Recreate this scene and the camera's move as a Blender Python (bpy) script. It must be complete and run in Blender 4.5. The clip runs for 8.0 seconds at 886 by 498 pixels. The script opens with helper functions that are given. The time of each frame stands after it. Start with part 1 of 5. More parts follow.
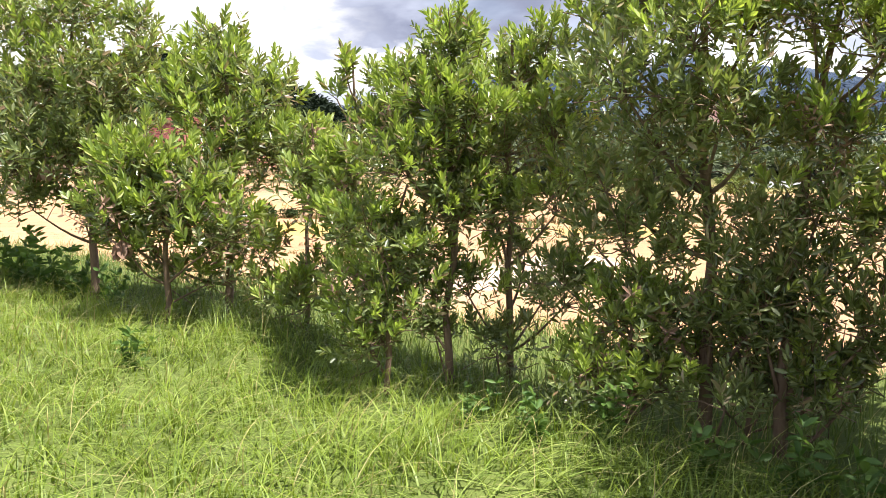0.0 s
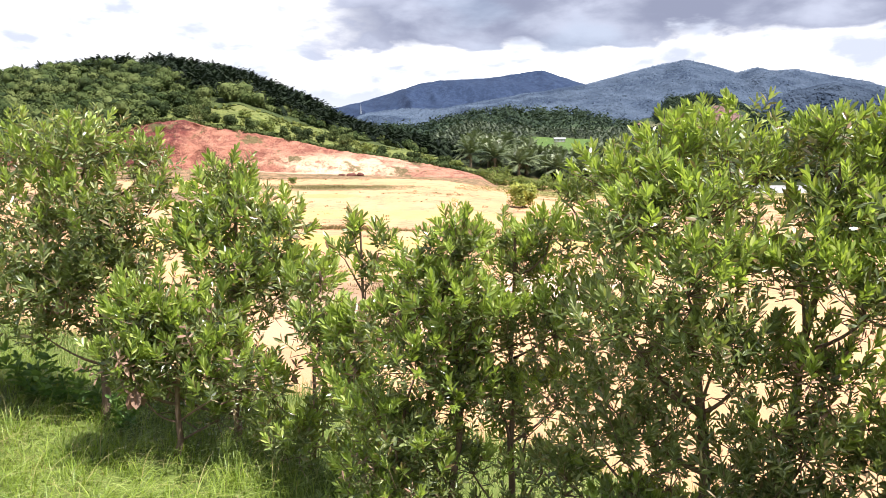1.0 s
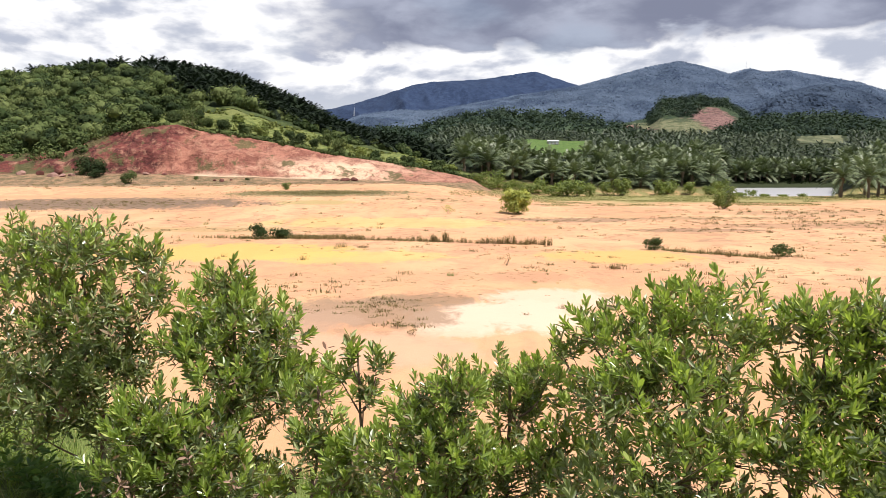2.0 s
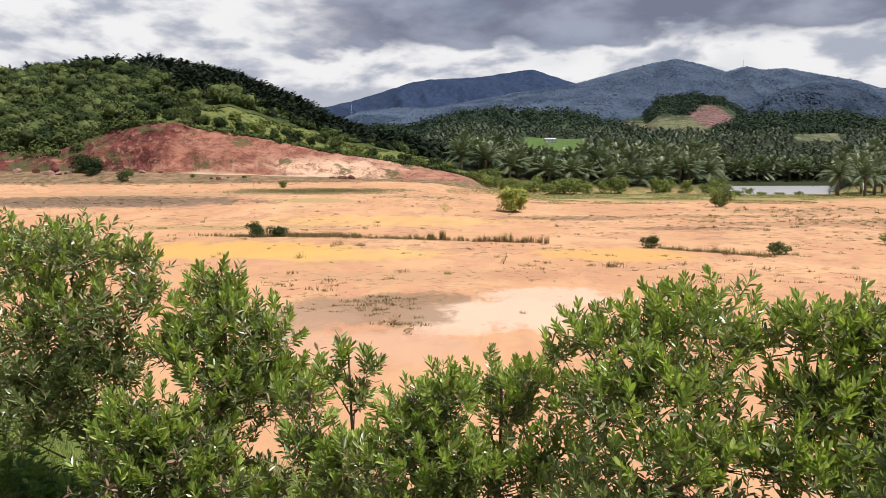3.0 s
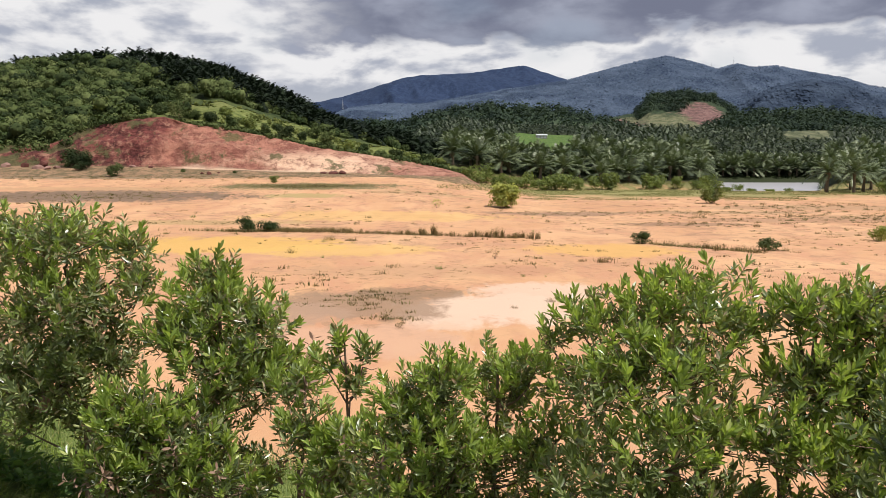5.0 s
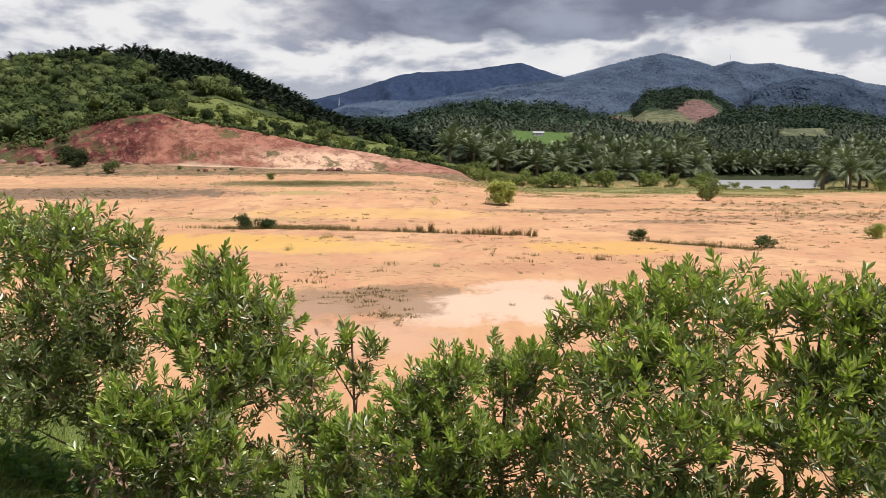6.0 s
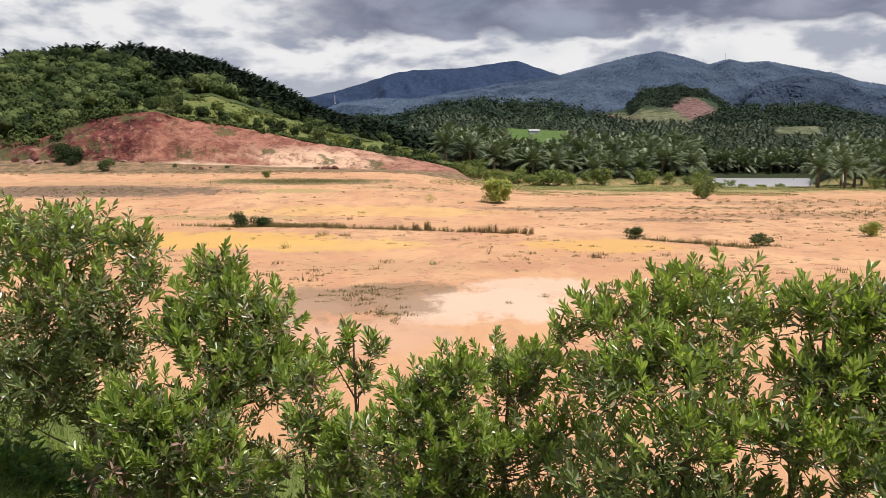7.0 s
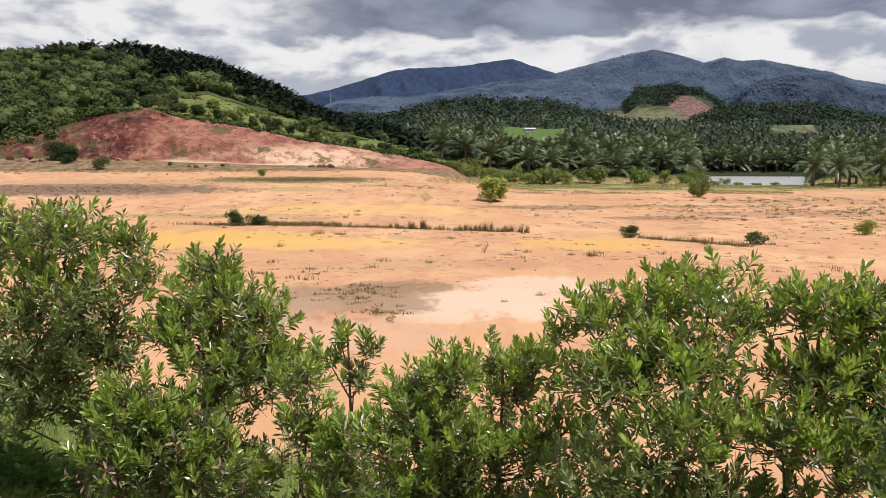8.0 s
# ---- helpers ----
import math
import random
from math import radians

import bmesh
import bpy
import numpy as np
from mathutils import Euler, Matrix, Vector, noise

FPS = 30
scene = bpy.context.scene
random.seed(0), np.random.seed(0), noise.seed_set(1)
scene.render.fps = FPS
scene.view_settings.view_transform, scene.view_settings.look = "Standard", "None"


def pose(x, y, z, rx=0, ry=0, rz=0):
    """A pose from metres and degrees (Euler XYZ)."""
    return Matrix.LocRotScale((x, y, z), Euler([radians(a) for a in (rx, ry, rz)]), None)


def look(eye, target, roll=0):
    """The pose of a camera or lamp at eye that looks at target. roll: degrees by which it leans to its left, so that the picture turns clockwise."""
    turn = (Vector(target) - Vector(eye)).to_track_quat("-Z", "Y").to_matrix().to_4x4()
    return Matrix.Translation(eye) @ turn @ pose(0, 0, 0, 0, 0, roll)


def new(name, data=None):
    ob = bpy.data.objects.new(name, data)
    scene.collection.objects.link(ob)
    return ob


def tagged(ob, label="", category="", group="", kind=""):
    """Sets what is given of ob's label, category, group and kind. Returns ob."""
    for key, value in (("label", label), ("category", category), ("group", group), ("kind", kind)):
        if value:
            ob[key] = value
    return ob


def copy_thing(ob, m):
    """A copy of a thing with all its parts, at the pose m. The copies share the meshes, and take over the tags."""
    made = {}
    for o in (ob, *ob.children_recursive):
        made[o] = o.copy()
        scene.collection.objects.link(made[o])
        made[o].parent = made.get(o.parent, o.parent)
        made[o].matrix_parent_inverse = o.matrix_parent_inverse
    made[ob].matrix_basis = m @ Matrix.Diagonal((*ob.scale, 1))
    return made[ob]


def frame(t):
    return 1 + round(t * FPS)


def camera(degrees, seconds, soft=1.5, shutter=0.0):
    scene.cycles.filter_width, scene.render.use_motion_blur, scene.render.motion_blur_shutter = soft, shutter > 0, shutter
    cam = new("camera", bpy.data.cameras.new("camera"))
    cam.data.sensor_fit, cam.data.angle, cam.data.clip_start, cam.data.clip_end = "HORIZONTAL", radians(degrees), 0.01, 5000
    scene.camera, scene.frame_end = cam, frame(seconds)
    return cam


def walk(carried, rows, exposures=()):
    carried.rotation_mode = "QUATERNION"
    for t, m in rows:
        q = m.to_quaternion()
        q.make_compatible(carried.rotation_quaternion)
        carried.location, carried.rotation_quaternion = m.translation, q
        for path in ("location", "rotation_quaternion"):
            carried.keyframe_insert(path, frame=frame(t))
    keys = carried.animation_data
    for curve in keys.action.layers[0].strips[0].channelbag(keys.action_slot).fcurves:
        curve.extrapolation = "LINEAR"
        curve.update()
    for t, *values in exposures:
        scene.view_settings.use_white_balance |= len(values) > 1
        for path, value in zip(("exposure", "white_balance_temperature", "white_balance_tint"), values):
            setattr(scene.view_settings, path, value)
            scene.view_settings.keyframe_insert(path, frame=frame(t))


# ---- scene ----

# ------------------------------------------------------------------ camera
cam = camera(58.98, 8.0, soft=0.85)
# seconds, x, y, z, yaw, pitch, roll
PATH = [
    (0.0, 0.000, 0.000, 1.600, 0.00, -5.83, 0.12),
    (0.5, -0.043, -0.064, 2.267, -0.14, -5.81, 0.07),
    (1.0, -0.071, -0.103, 2.944, -0.32, -5.78, 0.03),
    (1.5, -0.085, -0.106, 3.614, -0.55, -5.74, 0.11),
    (2.0, -0.087, -0.119, 4.031, -0.78, -5.71, 0.14),
    (3.5, -0.019, -0.018, 4.050, -1.06, -5.94, 0.07),
    (4.0, -0.018, -0.012, 4.001, -1.22, -5.97, 0.00),
    (4.5, -0.041, -0.032, 3.979, -1.44, -6.06, -0.03),
    (6.0, -0.169, -0.116, 3.987, -1.86, -6.36, -0.11),
    (6.5, -0.204, -0.111, 3.982, -2.00, -6.45, -0.11),
    (7.0, -0.221, -0.100, 3.991, -2.17, -6.51, -0.13),
    (7.5, -0.223, -0.079, 3.996, -2.35, -6.58, -0.13),
    (8.0, -0.210, -0.085, 3.996, -2.47, -6.63, -0.15),
]
EXPOSURES = [(0.0, 1.12), (0.5, 1.12), (1.0, 1.04), (1.5, 0.78), (2.0, 0.45), (3.5, 0.08), (8.0, 0.05)]
walk(cam, [(t, pose(x, y, z, 90 + pitch, roll, yaw)) for t, x, y, z, yaw, pitch, roll in PATH], EXPOSURES)

# ------------------------------------------------------------------ node helpers


class Nodes:
    """A small writer of node trees."""

    def __init__(self, tree):
        self.tree = tree
        tree.nodes.clear()

    def add(self, kind, **settings):
        node = self.tree.nodes.new(kind)
        for key, value in settings.items():
            if key == "op":
                node.operation = value
            elif key == "mode":
                node.blend_type = value
            elif key == "sky":
                node.sky_type = value
        return node

    def put(self, socket, value):
        if isinstance(value, bpy.types.NodeSocket):
            self.tree.links.new(value, socket)
        elif value is not None:
            if socket.type == "RGBA" and len(value) == 3:
                value = (*value, 1.0)
            socket.default_value = value

    def math(self, op, a, b=None, c=None, clamp=False):
        node = self.add("ShaderNodeMath", op=op)
        node.use_clamp = clamp
        for i, value in enumerate((a, b, c)):
            self.put(node.inputs[i], value)
        return node.outputs[0]

    def ramp(self, value, low, high, a=0.0, b=1.0):
        node = self.add("ShaderNodeMapRange")
        node.interpolation_type = "SMOOTHSTEP"
        for key, v in zip(("Value", "From Min", "From Max", "To Min", "To Max"), (value, low, high, a, b)):
            self.put(node.inputs[key], v)
        return node.outputs["Result"]

    def mix(self, factor, a, b, mode="MIX"):
        node = self.add("ShaderNodeMix")
        node.data_type = "RGBA"
        node.blend_type = mode
        self.put(node.inputs[0], factor)
        self.put(node.inputs[6], a)
        self.put(node.inputs[7], b)
        return node.outputs[2]

    def noise(self, vector, scale, detail=4.0, rough=0.55, distortion=0.0):
        node = self.add("ShaderNodeTexNoise")
        self.put(node.inputs["Vector"], vector)
        self.put(node.inputs["Scale"], scale)
        self.put(node.inputs["Detail"], detail)
        self.put(node.inputs["Roughness"], rough)
        self.put(node.inputs["Distortion"], distortion)
        return node.outputs[0]

    def place(self):
        return self.add("ShaderNodeNewGeometry").outputs["Position"]

    def split(self, vector):
        node = self.add("ShaderNodeSeparateXYZ")
        self.put(node.inputs[0], vector)
        return node.outputs

    def scaled(self, vector, sx, sy, sz):
        node = self.add("ShaderNodeMapping")
        self.put(node.inputs["Vector"], vector)
        node.inputs["Scale"].default_value = (sx, sy, sz)
        return node.outputs[0]


def surface(name, rough=0.8):
    """A new material: its node writer and its shader."""
    mat = bpy.data.materials.new(name)
    mat.use_nodes = True
    n = Nodes(mat.node_tree)
    out = n.add("ShaderNodeOutputMaterial")
    bsdf = n.add("ShaderNodeBsdfPrincipled")
    bsdf.inputs["Roughness"].default_value = rough
    bsdf.inputs["Specular IOR Level"].default_value = 0.5 if rough < 0.75 else 0.15
    n.tree.links.new(bsdf.outputs[0], out.inputs[0])
    return mat, n, bsdf, out


def bump(n, bsdf, height, strength, distance):
    node = n.add("ShaderNodeBump")
    n.put(node.inputs["Height"], height)
    node.inputs["Strength"].default_value = strength
    node.inputs["Distance"].default_value = distance
    n.tree.links.new(node.outputs[0], bsdf.inputs["Normal"])


# ------------------------------------------------------------------ sky and sun
SUN_AZIMUTH, SUN_ELEVATION = 128.0, 62.0   # degrees clockwise from ahead, and above the ground
az, el = radians(SUN_AZIMUTH), radians(SUN_ELEVATION)
to_sun = Vector((math.sin(az) * math.cos(el), math.cos(az) * math.cos(el), math.sin(el)))
sun = new("sun", bpy.data.lights.new("sun", "SUN"))
sun.data.energy, sun.data.angle, sun.data.color = 5.8, radians(0.6), (1.0, 0.955, 0.905)
sun.matrix_world = look(to_sun * 100, (0, 0, 0))

world = bpy.data.worlds.new("sky")
scene.world = world
world.use_nodes = True
w = Nodes(world.node_tree)
sky_tex = w.add("ShaderNodeTexSky", sky="NISHITA")
sky_tex.sun_disc, sky_tex.sun_elevation, sky_tex.sun_rotation = False, el, az
way = w.add("ShaderNodeTexCoord").outputs["Generated"]
wx, wy, wz = w.split(way)
flat = w.math("SQRT", w.math("ADD", w.math("MULTIPLY", wx, wx), w.math("MULTIPLY", wy, wy)))
rise = w.math("DIVIDE", wz, w.math("MAXIMUM", flat, 0.05))
side = w.math("ARCTAN2", wx, wy)
both = w.add("ShaderNodeCombineXYZ")
w.put(both.inputs[0], w.math("MULTIPLY", side, 1.0))
w.put(both.inputs[1], w.math("MULTIPLY", rise, 2.3))
puff = w.noise(both.outputs[0], 8.0, 7.0, 0.52, 0.15)
broad = w.noise(both.outputs[0], 3.1, 3.0, 0.5)
wob = w.math("ADD", w.math("MULTIPLY", w.math("SUBTRACT", puff, 0.5), 0.11), w.math("MULTIPLY", w.math("SUBTRACT", broad, 0.5), 0.05))
# a grey flat-based layer, with bright heaps under and behind it
layer = w.ramp(w.math("ADD", w.math("ADD", rise, wob), w.ramp(side, 0.02, -0.08, 0.0, 0.008)), 0.146, 0.160)
layer = w.math("MULTIPLY", layer, w.ramp(w.math("ADD", side, w.math("MULTIPLY", wob, 4.0)), -0.19, -0.09))
heap = w.ramp(w.math("ADD", puff, w.ramp(rise, 0.06, 0.13, -0.02, 0.05)), 0.43, 0.575)
cloud = w.mix(heap, (0.50, 0.535, 0.64), (1.07, 1.06, 1.07))
low = w.ramp(rise, 0.04, 0.115)
cloud = w.mix(low, (0.66, 0.69, 0.74), cloud)
cloud = w.mix(layer, cloud, w.mix(w.ramp(puff, 0.35, 0.7), (0.225, 0.245, 0.340), (0.46, 0.49, 0.605)))
gap = w.ramp(w.math("ADD", broad, w.math("MULTIPLY", puff, 0.3)), 0.66, 0.76, 1.0, 0.8)
# the cover thins out overhead
gap = w.math("MULTIPLY", gap, w.ramp(rise, 0.28, 0.65, 1.0, 0.3))
back = w.add("ShaderNodeBackground")
w.put(back.inputs["Color"], w.mix(gap, w.mix(1.0, sky_tex.outputs[0], (0.10, 0.10, 0.10), "MULTIPLY"), cloud))
back.inputs["Strength"].default_value = 0.77
wout = w.add("ShaderNodeOutputWorld")
w.tree.links.new(back.outputs[0], wout.inputs[0])

# ------------------------------------------------------------------ mesh helpers

def quick_mesh(name, verts, faces, smooth=False):
    """A mesh out of arrays; every face has the same number of corners."""
    verts, faces = np.asarray(verts, np.float32), np.asarray(faces, np.int32)
    me = bpy.data.meshes.new(name)
    k = faces.shape[1]
    me.vertices.add(len(verts))
    me.vertices.foreach_set("co", verts.ravel())
    me.loops.add(faces.size)
    me.loops.foreach_set("vertex_index", faces.ravel())
    me.polygons.add(len(faces))
    me.polygons.foreach_set("loop_start", np.arange(0, faces.size, k, dtype=np.int32))
    me.update(calc_edges=True)
    me.polygons.foreach_set("use_smooth", np.full(len(faces), smooth))
    return me


def part(name, me, material, parent=None, label=""):
    """Links a mesh as one object under a thing or a part."""
    if isinstance(me, bmesh.types.BMesh):
        bm, me = me, bpy.data.meshes.new(name)
        bm.to_mesh(me)
        bm.free()
    if material and not me.materials:
        me.materials.append(material)
    ob = new(name, me)
    ob.parent = parent
    return tagged(ob, label)


def smooth_step(a, b, x):
    t = np.clip((np.asarray(x, float) - a) / (b - a), 0, 1)
    return t * t * (3 - 2 * t)


def waves(x, y, scale, seed, octaves=4):
    """Smooth random relief between about -1 and 1."""
    r = np.random.default_rng(seed)
    total = np.zeros(np.broadcast(x, y).shape)
    amp, f = 1.0, 1.0 / scale
    for _ in range(octaves):
        for _ in range(4):
            a, p = r.uniform(0, math.tau, 2)
            total = total + amp * 0.5 * np.sin(math.tau * f * (x * math.cos(a) + y * math.sin(a)) + p)
        amp, f = amp * 0.5, f * 2.03
    return total


def lattice(x, y, scale, seed, octaves=4, ridged=False):
    """Natural uneven relief between about -1 and 1, out of random lattices."""
    x, y = np.asarray(x, float), np.asarray(y, float)
    total, amp, f = np.zeros(np.broadcast(x, y).shape), 1.0, 1.0 / scale
    for k in range(octaves):
        grid = np.random.default_rng(seed * 31 + k).uniform(-1, 1, (128, 128))
        px, py = x * f + 17.3 * k, y * f + 5.1 * k
        ix, iy = np.floor(px).astype(int), np.floor(py).astype(int)
        tx, ty = px - ix, py - iy
        tx, ty = tx * tx * (3 - 2 * tx), ty * ty * (3 - 2 * ty)
        a, b = grid[ix % 128, iy % 128], grid[(ix + 1) % 128, iy % 128]
        c, d = grid[ix % 128, (iy + 1) % 128], grid[(ix + 1) % 128, (iy + 1) % 128]
        v = (a + (b - a) * tx) * (1 - ty) + (c + (d - c) * tx) * ty
        total = total + amp * (1 - 2.2 * np.abs(v) if ridged else v)
        amp, f = amp * 0.5, f * 2.07
    return total


def tube(points, radii, sides=6):
    """Verts and quads of a bent, tapered round bar."""
    points = np.asarray(points, float)
    verts, faces = [], []
    for i, p in enumerate(points):
        d = points[min(i + 1, len(points) - 1)] - points[max(i - 1, 0)]
        d = d / (np.linalg.norm(d) + 1e-9)
        a = np.cross(d, (0.3, 0.9, 0.1) if abs(d[2]) > 0.9 else (0, 0, 1))
        a = a / np.linalg.norm(a)
        b = np.cross(d, a)
        for k in range(sides):
            t = math.tau * k / sides
            verts.append(p + radii[i] * (a * math.cos(t) + b * math.sin(t)))
    for i in range(len(points) - 1):
        for k in range(sides):
            q = (k + 1) % sides
            faces.append((i * sides + k, i * sides + q, (i + 1) * sides + q, (i + 1) * sides + k))
    return np.array(verts), np.array(faces)


def joined(pieces):
    """Several (verts, faces) as one."""
    verts, faces, n = [], [], 0
    for v, f in pieces:
        verts.append(v)
        faces.append(np.asarray(f) + n)
        n += len(v)
    return np.concatenate(verts), np.concatenate(faces)


# ------------------------------------------------------------------ materials
def leaf_material(name, dark, light, through_light, share=0.38, rough=0.42, per_object=True, crown=0.0, tan=0.0, lit=(0.46, 0.50, 0.12)):
    mat, n, bsdf, out = surface(name, rough)
    geo = n.add("ShaderNodeNewGeometry")
    pick = geo.outputs["Random Per Island"]
    if per_object:
        pick = n.math("ADD", n.math("MULTIPLY", pick, 0.55), n.math("MULTIPLY", n.add("ShaderNodeObjectInfo").outputs["Random"], 0.45))
    col = n.mix(pick, dark, light)
    if crown:
        whole = n.noise(geo.outputs["Position"], 1.0 / crown, 2.0)
        pick = n.math("ADD", n.math("MULTIPLY", pick, 0.18), n.ramp(whole, 0.34, 0.66, 0.0, 0.82))
        col = n.mix(pick, dark, light)
    if tan:
        # some leaves turn pale or brown before they fall; others carry painted sun glints
        own = geo.outputs["Random Per Island"]
        odd = n.math("FRACT", n.math("MULTIPLY", own, 37.0))
        col = n.mix(n.ramp(own, 0.78, 1.0, 0.0, 0.75), col, lit)
        col = n.mix(n.math("LESS_THAN", odd, tan), col, n.mix(own, (0.16, 0.085, 0.045), (0.40, 0.31, 0.20)))
    spots = n.noise(geo.outputs["Position"], 60.0, 2.0)
    col = n.mix(n.ramp(spots, 0.55, 0.75, 0.0, 0.35), col, n.mix(0.5, dark, light))
    n.put(bsdf.inputs["Base Color"], col)
    bsdf.inputs["Specular IOR Level"].default_value = 0.75 if rough < 0.4 else 0.4 if rough < 0.7 else 0.12
    thin = n.add("ShaderNodeBsdfTranslucent")
    n.put(thin.inputs["Color"], n.mix(pick, [c * 0.7 for c in through_light], through_light))
    both = n.add("ShaderNodeMixShader")
    both.inputs[0].default_value = share
    n.tree.links.new(bsdf.outputs[0], both.inputs[1])
    n.tree.links.new(thin.outputs[0], both.inputs[2])
    n.tree.links.new(both.outputs[0], out.inputs[0])
    return mat


LEAF = leaf_material("acacia_leaf", (0.027, 0.066, 0.015), (0.365, 0.460, 0.108), (0.52, 0.66, 0.08), 0.40, 0.33, tan=0.05, lit=(0.52, 0.55, 0.19))
# inner and older leaves; shade inside the crowns is put into their colour
SHADED_OLD_LEAF = leaf_material("shaded_older_leaf", (0.011, 0.026, 0.011), (0.245, 0.295, 0.115), (0.40, 0.49, 0.08), 0.33, 0.34, tan=0.12, lit=(0.48, 0.49, 0.25))
DRY_LEAF = leaf_material("dry_leaf", (0.20, 0.115, 0.080), (0.42, 0.29, 0.22), (0.36, 0.22, 0.14), 0.25, 0.8)
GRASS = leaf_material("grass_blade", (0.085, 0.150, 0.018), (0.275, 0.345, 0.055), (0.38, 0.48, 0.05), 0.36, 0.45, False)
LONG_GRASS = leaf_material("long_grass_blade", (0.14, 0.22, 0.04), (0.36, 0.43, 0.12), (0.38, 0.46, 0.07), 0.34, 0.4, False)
# darker copy of the grass: the tree row's shade put into its colour
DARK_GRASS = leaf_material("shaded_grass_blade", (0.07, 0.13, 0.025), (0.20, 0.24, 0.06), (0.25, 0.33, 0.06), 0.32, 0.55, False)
STRAW = leaf_material("straw_blade", (0.35, 0.30, 0.13), (0.55, 0.48, 0.24), (0.5, 0.42, 0.15), 0.3, 0.7, False)
WEED = leaf_material("weed_leaf", (0.06, 0.13, 0.03), (0.13, 0.21, 0.045), (0.20, 0.32, 0.05), 0.35, 0.5, False)
BUSH = leaf_material("bush_leaf", (0.075, 0.105, 0.022), (0.190, 0.225, 0.045), (0.20, 0.27, 0.03), 0.28, 0.6, False, 2.0)
YELLOW_BUSH = leaf_material("yellow_green_bush_leaf", (0.16, 0.19, 0.03), (0.36, 0.38, 0.08), (0.34, 0.40, 0.05), 0.3, 0.6, False, 2.0)
HILL_BUSH = leaf_material("hillside_leaf", (0.024, 0.042, 0.013), (0.100, 0.126, 0.042), (0.07, 0.10, 0.02), 0.18, 0.8, False, 8.0)
DARK_BUSH = leaf_material("dark_hillside_leaf", (0.014, 0.026, 0.010), (0.048, 0.066, 0.022), (0.06, 0.08, 0.02), 0.16, 0.8, False, 8.0)
PALE_BUSH = leaf_material("pale_hillside_leaf", (0.050, 0.074, 0.022), (0.140, 0.166, 0.060), (0.11, 0.14, 0.03), 0.2, 0.8, False, 8.0)
BENCH_GRASS = leaf_material("bench_grass", (0.085, 0.105, 0.026), (0.190, 0.205, 0.062), (0.15, 0.17, 0.04), 0.2, 0.8, False, 6.0)
# cloud shade over the upper hill is put into this near-black frond colour
SHADED_HILL_PALM = leaf_material("shaded_hill_palm_frond", (0.003, 0.007, 0.004), (0.020, 0.031, 0.015), (0.012, 0.022, 0.008), 0.10, 0.75, False)
PALM = leaf_material("palm_frond", (0.013, 0.027, 0.012), (0.205, 0.238, 0.122), (0.11, 0.16, 0.03), 0.16, 0.45)
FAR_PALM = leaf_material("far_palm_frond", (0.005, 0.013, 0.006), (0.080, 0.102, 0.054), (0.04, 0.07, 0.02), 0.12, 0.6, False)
FAR_TREE = leaf_material("far_tree_leaf", (0.010, 0.020, 0.015), (0.034, 0.052, 0.030), (0.05, 0.08, 0.02), 0.12, 0.75, False, 14.0)
# mountain and foothill crowns carry distance haze in their blue tones
MOUNTAIN_TREE = leaf_material("hazy_mountain_crown", (0.030, 0.046, 0.080), (0.082, 0.110, 0.158), (0.05, 0.07, 0.06), 0.06, 0.9, False, 110.0)
FOOTHILL_TREE = leaf_material("hazy_foothill_crown", (0.018, 0.030, 0.054), (0.056, 0.077, 0.114), (0.04, 0.05, 0.05), 0.06, 0.9, False, 70.0)
OLIVE_WEED = leaf_material("olive_weed", (0.090, 0.080, 0.032), (0.215, 0.185, 0.075), (0.18, 0.16, 0.05), 0.2, 0.7, False, 3.0)
EDGE_GRASS = leaf_material("rough_grass", (0.100, 0.115, 0.034), (0.215, 0.215, 0.075), (0.20, 0.22, 0.06), 0.25, 0.7, False, 6.0)
REED = leaf_material("reed_blade", (0.10, 0.070, 0.032), (0.25, 0.19, 0.075), (0.25, 0.19, 0.07), 0.2, 0.7, False)


def bark_material(name, a, b):
    mat, n, bsdf, _ = surface(name, 0.85)
    grain = n.noise(n.scaled(n.place(), 60, 60, 9), 1.0, 5.0, 0.6)
    n.put(bsdf.inputs["Base Color"], n.mix(grain, a, b))
    bump(n, bsdf, grain, 0.6, 0.01)
    return mat


BARK = bark_material("acacia_bark", (0.10, 0.065, 0.045), (0.26, 0.18, 0.13))
PALM_BARK = bark_material("palm_bark", (0.09, 0.07, 0.05), (0.22, 0.17, 0.12))


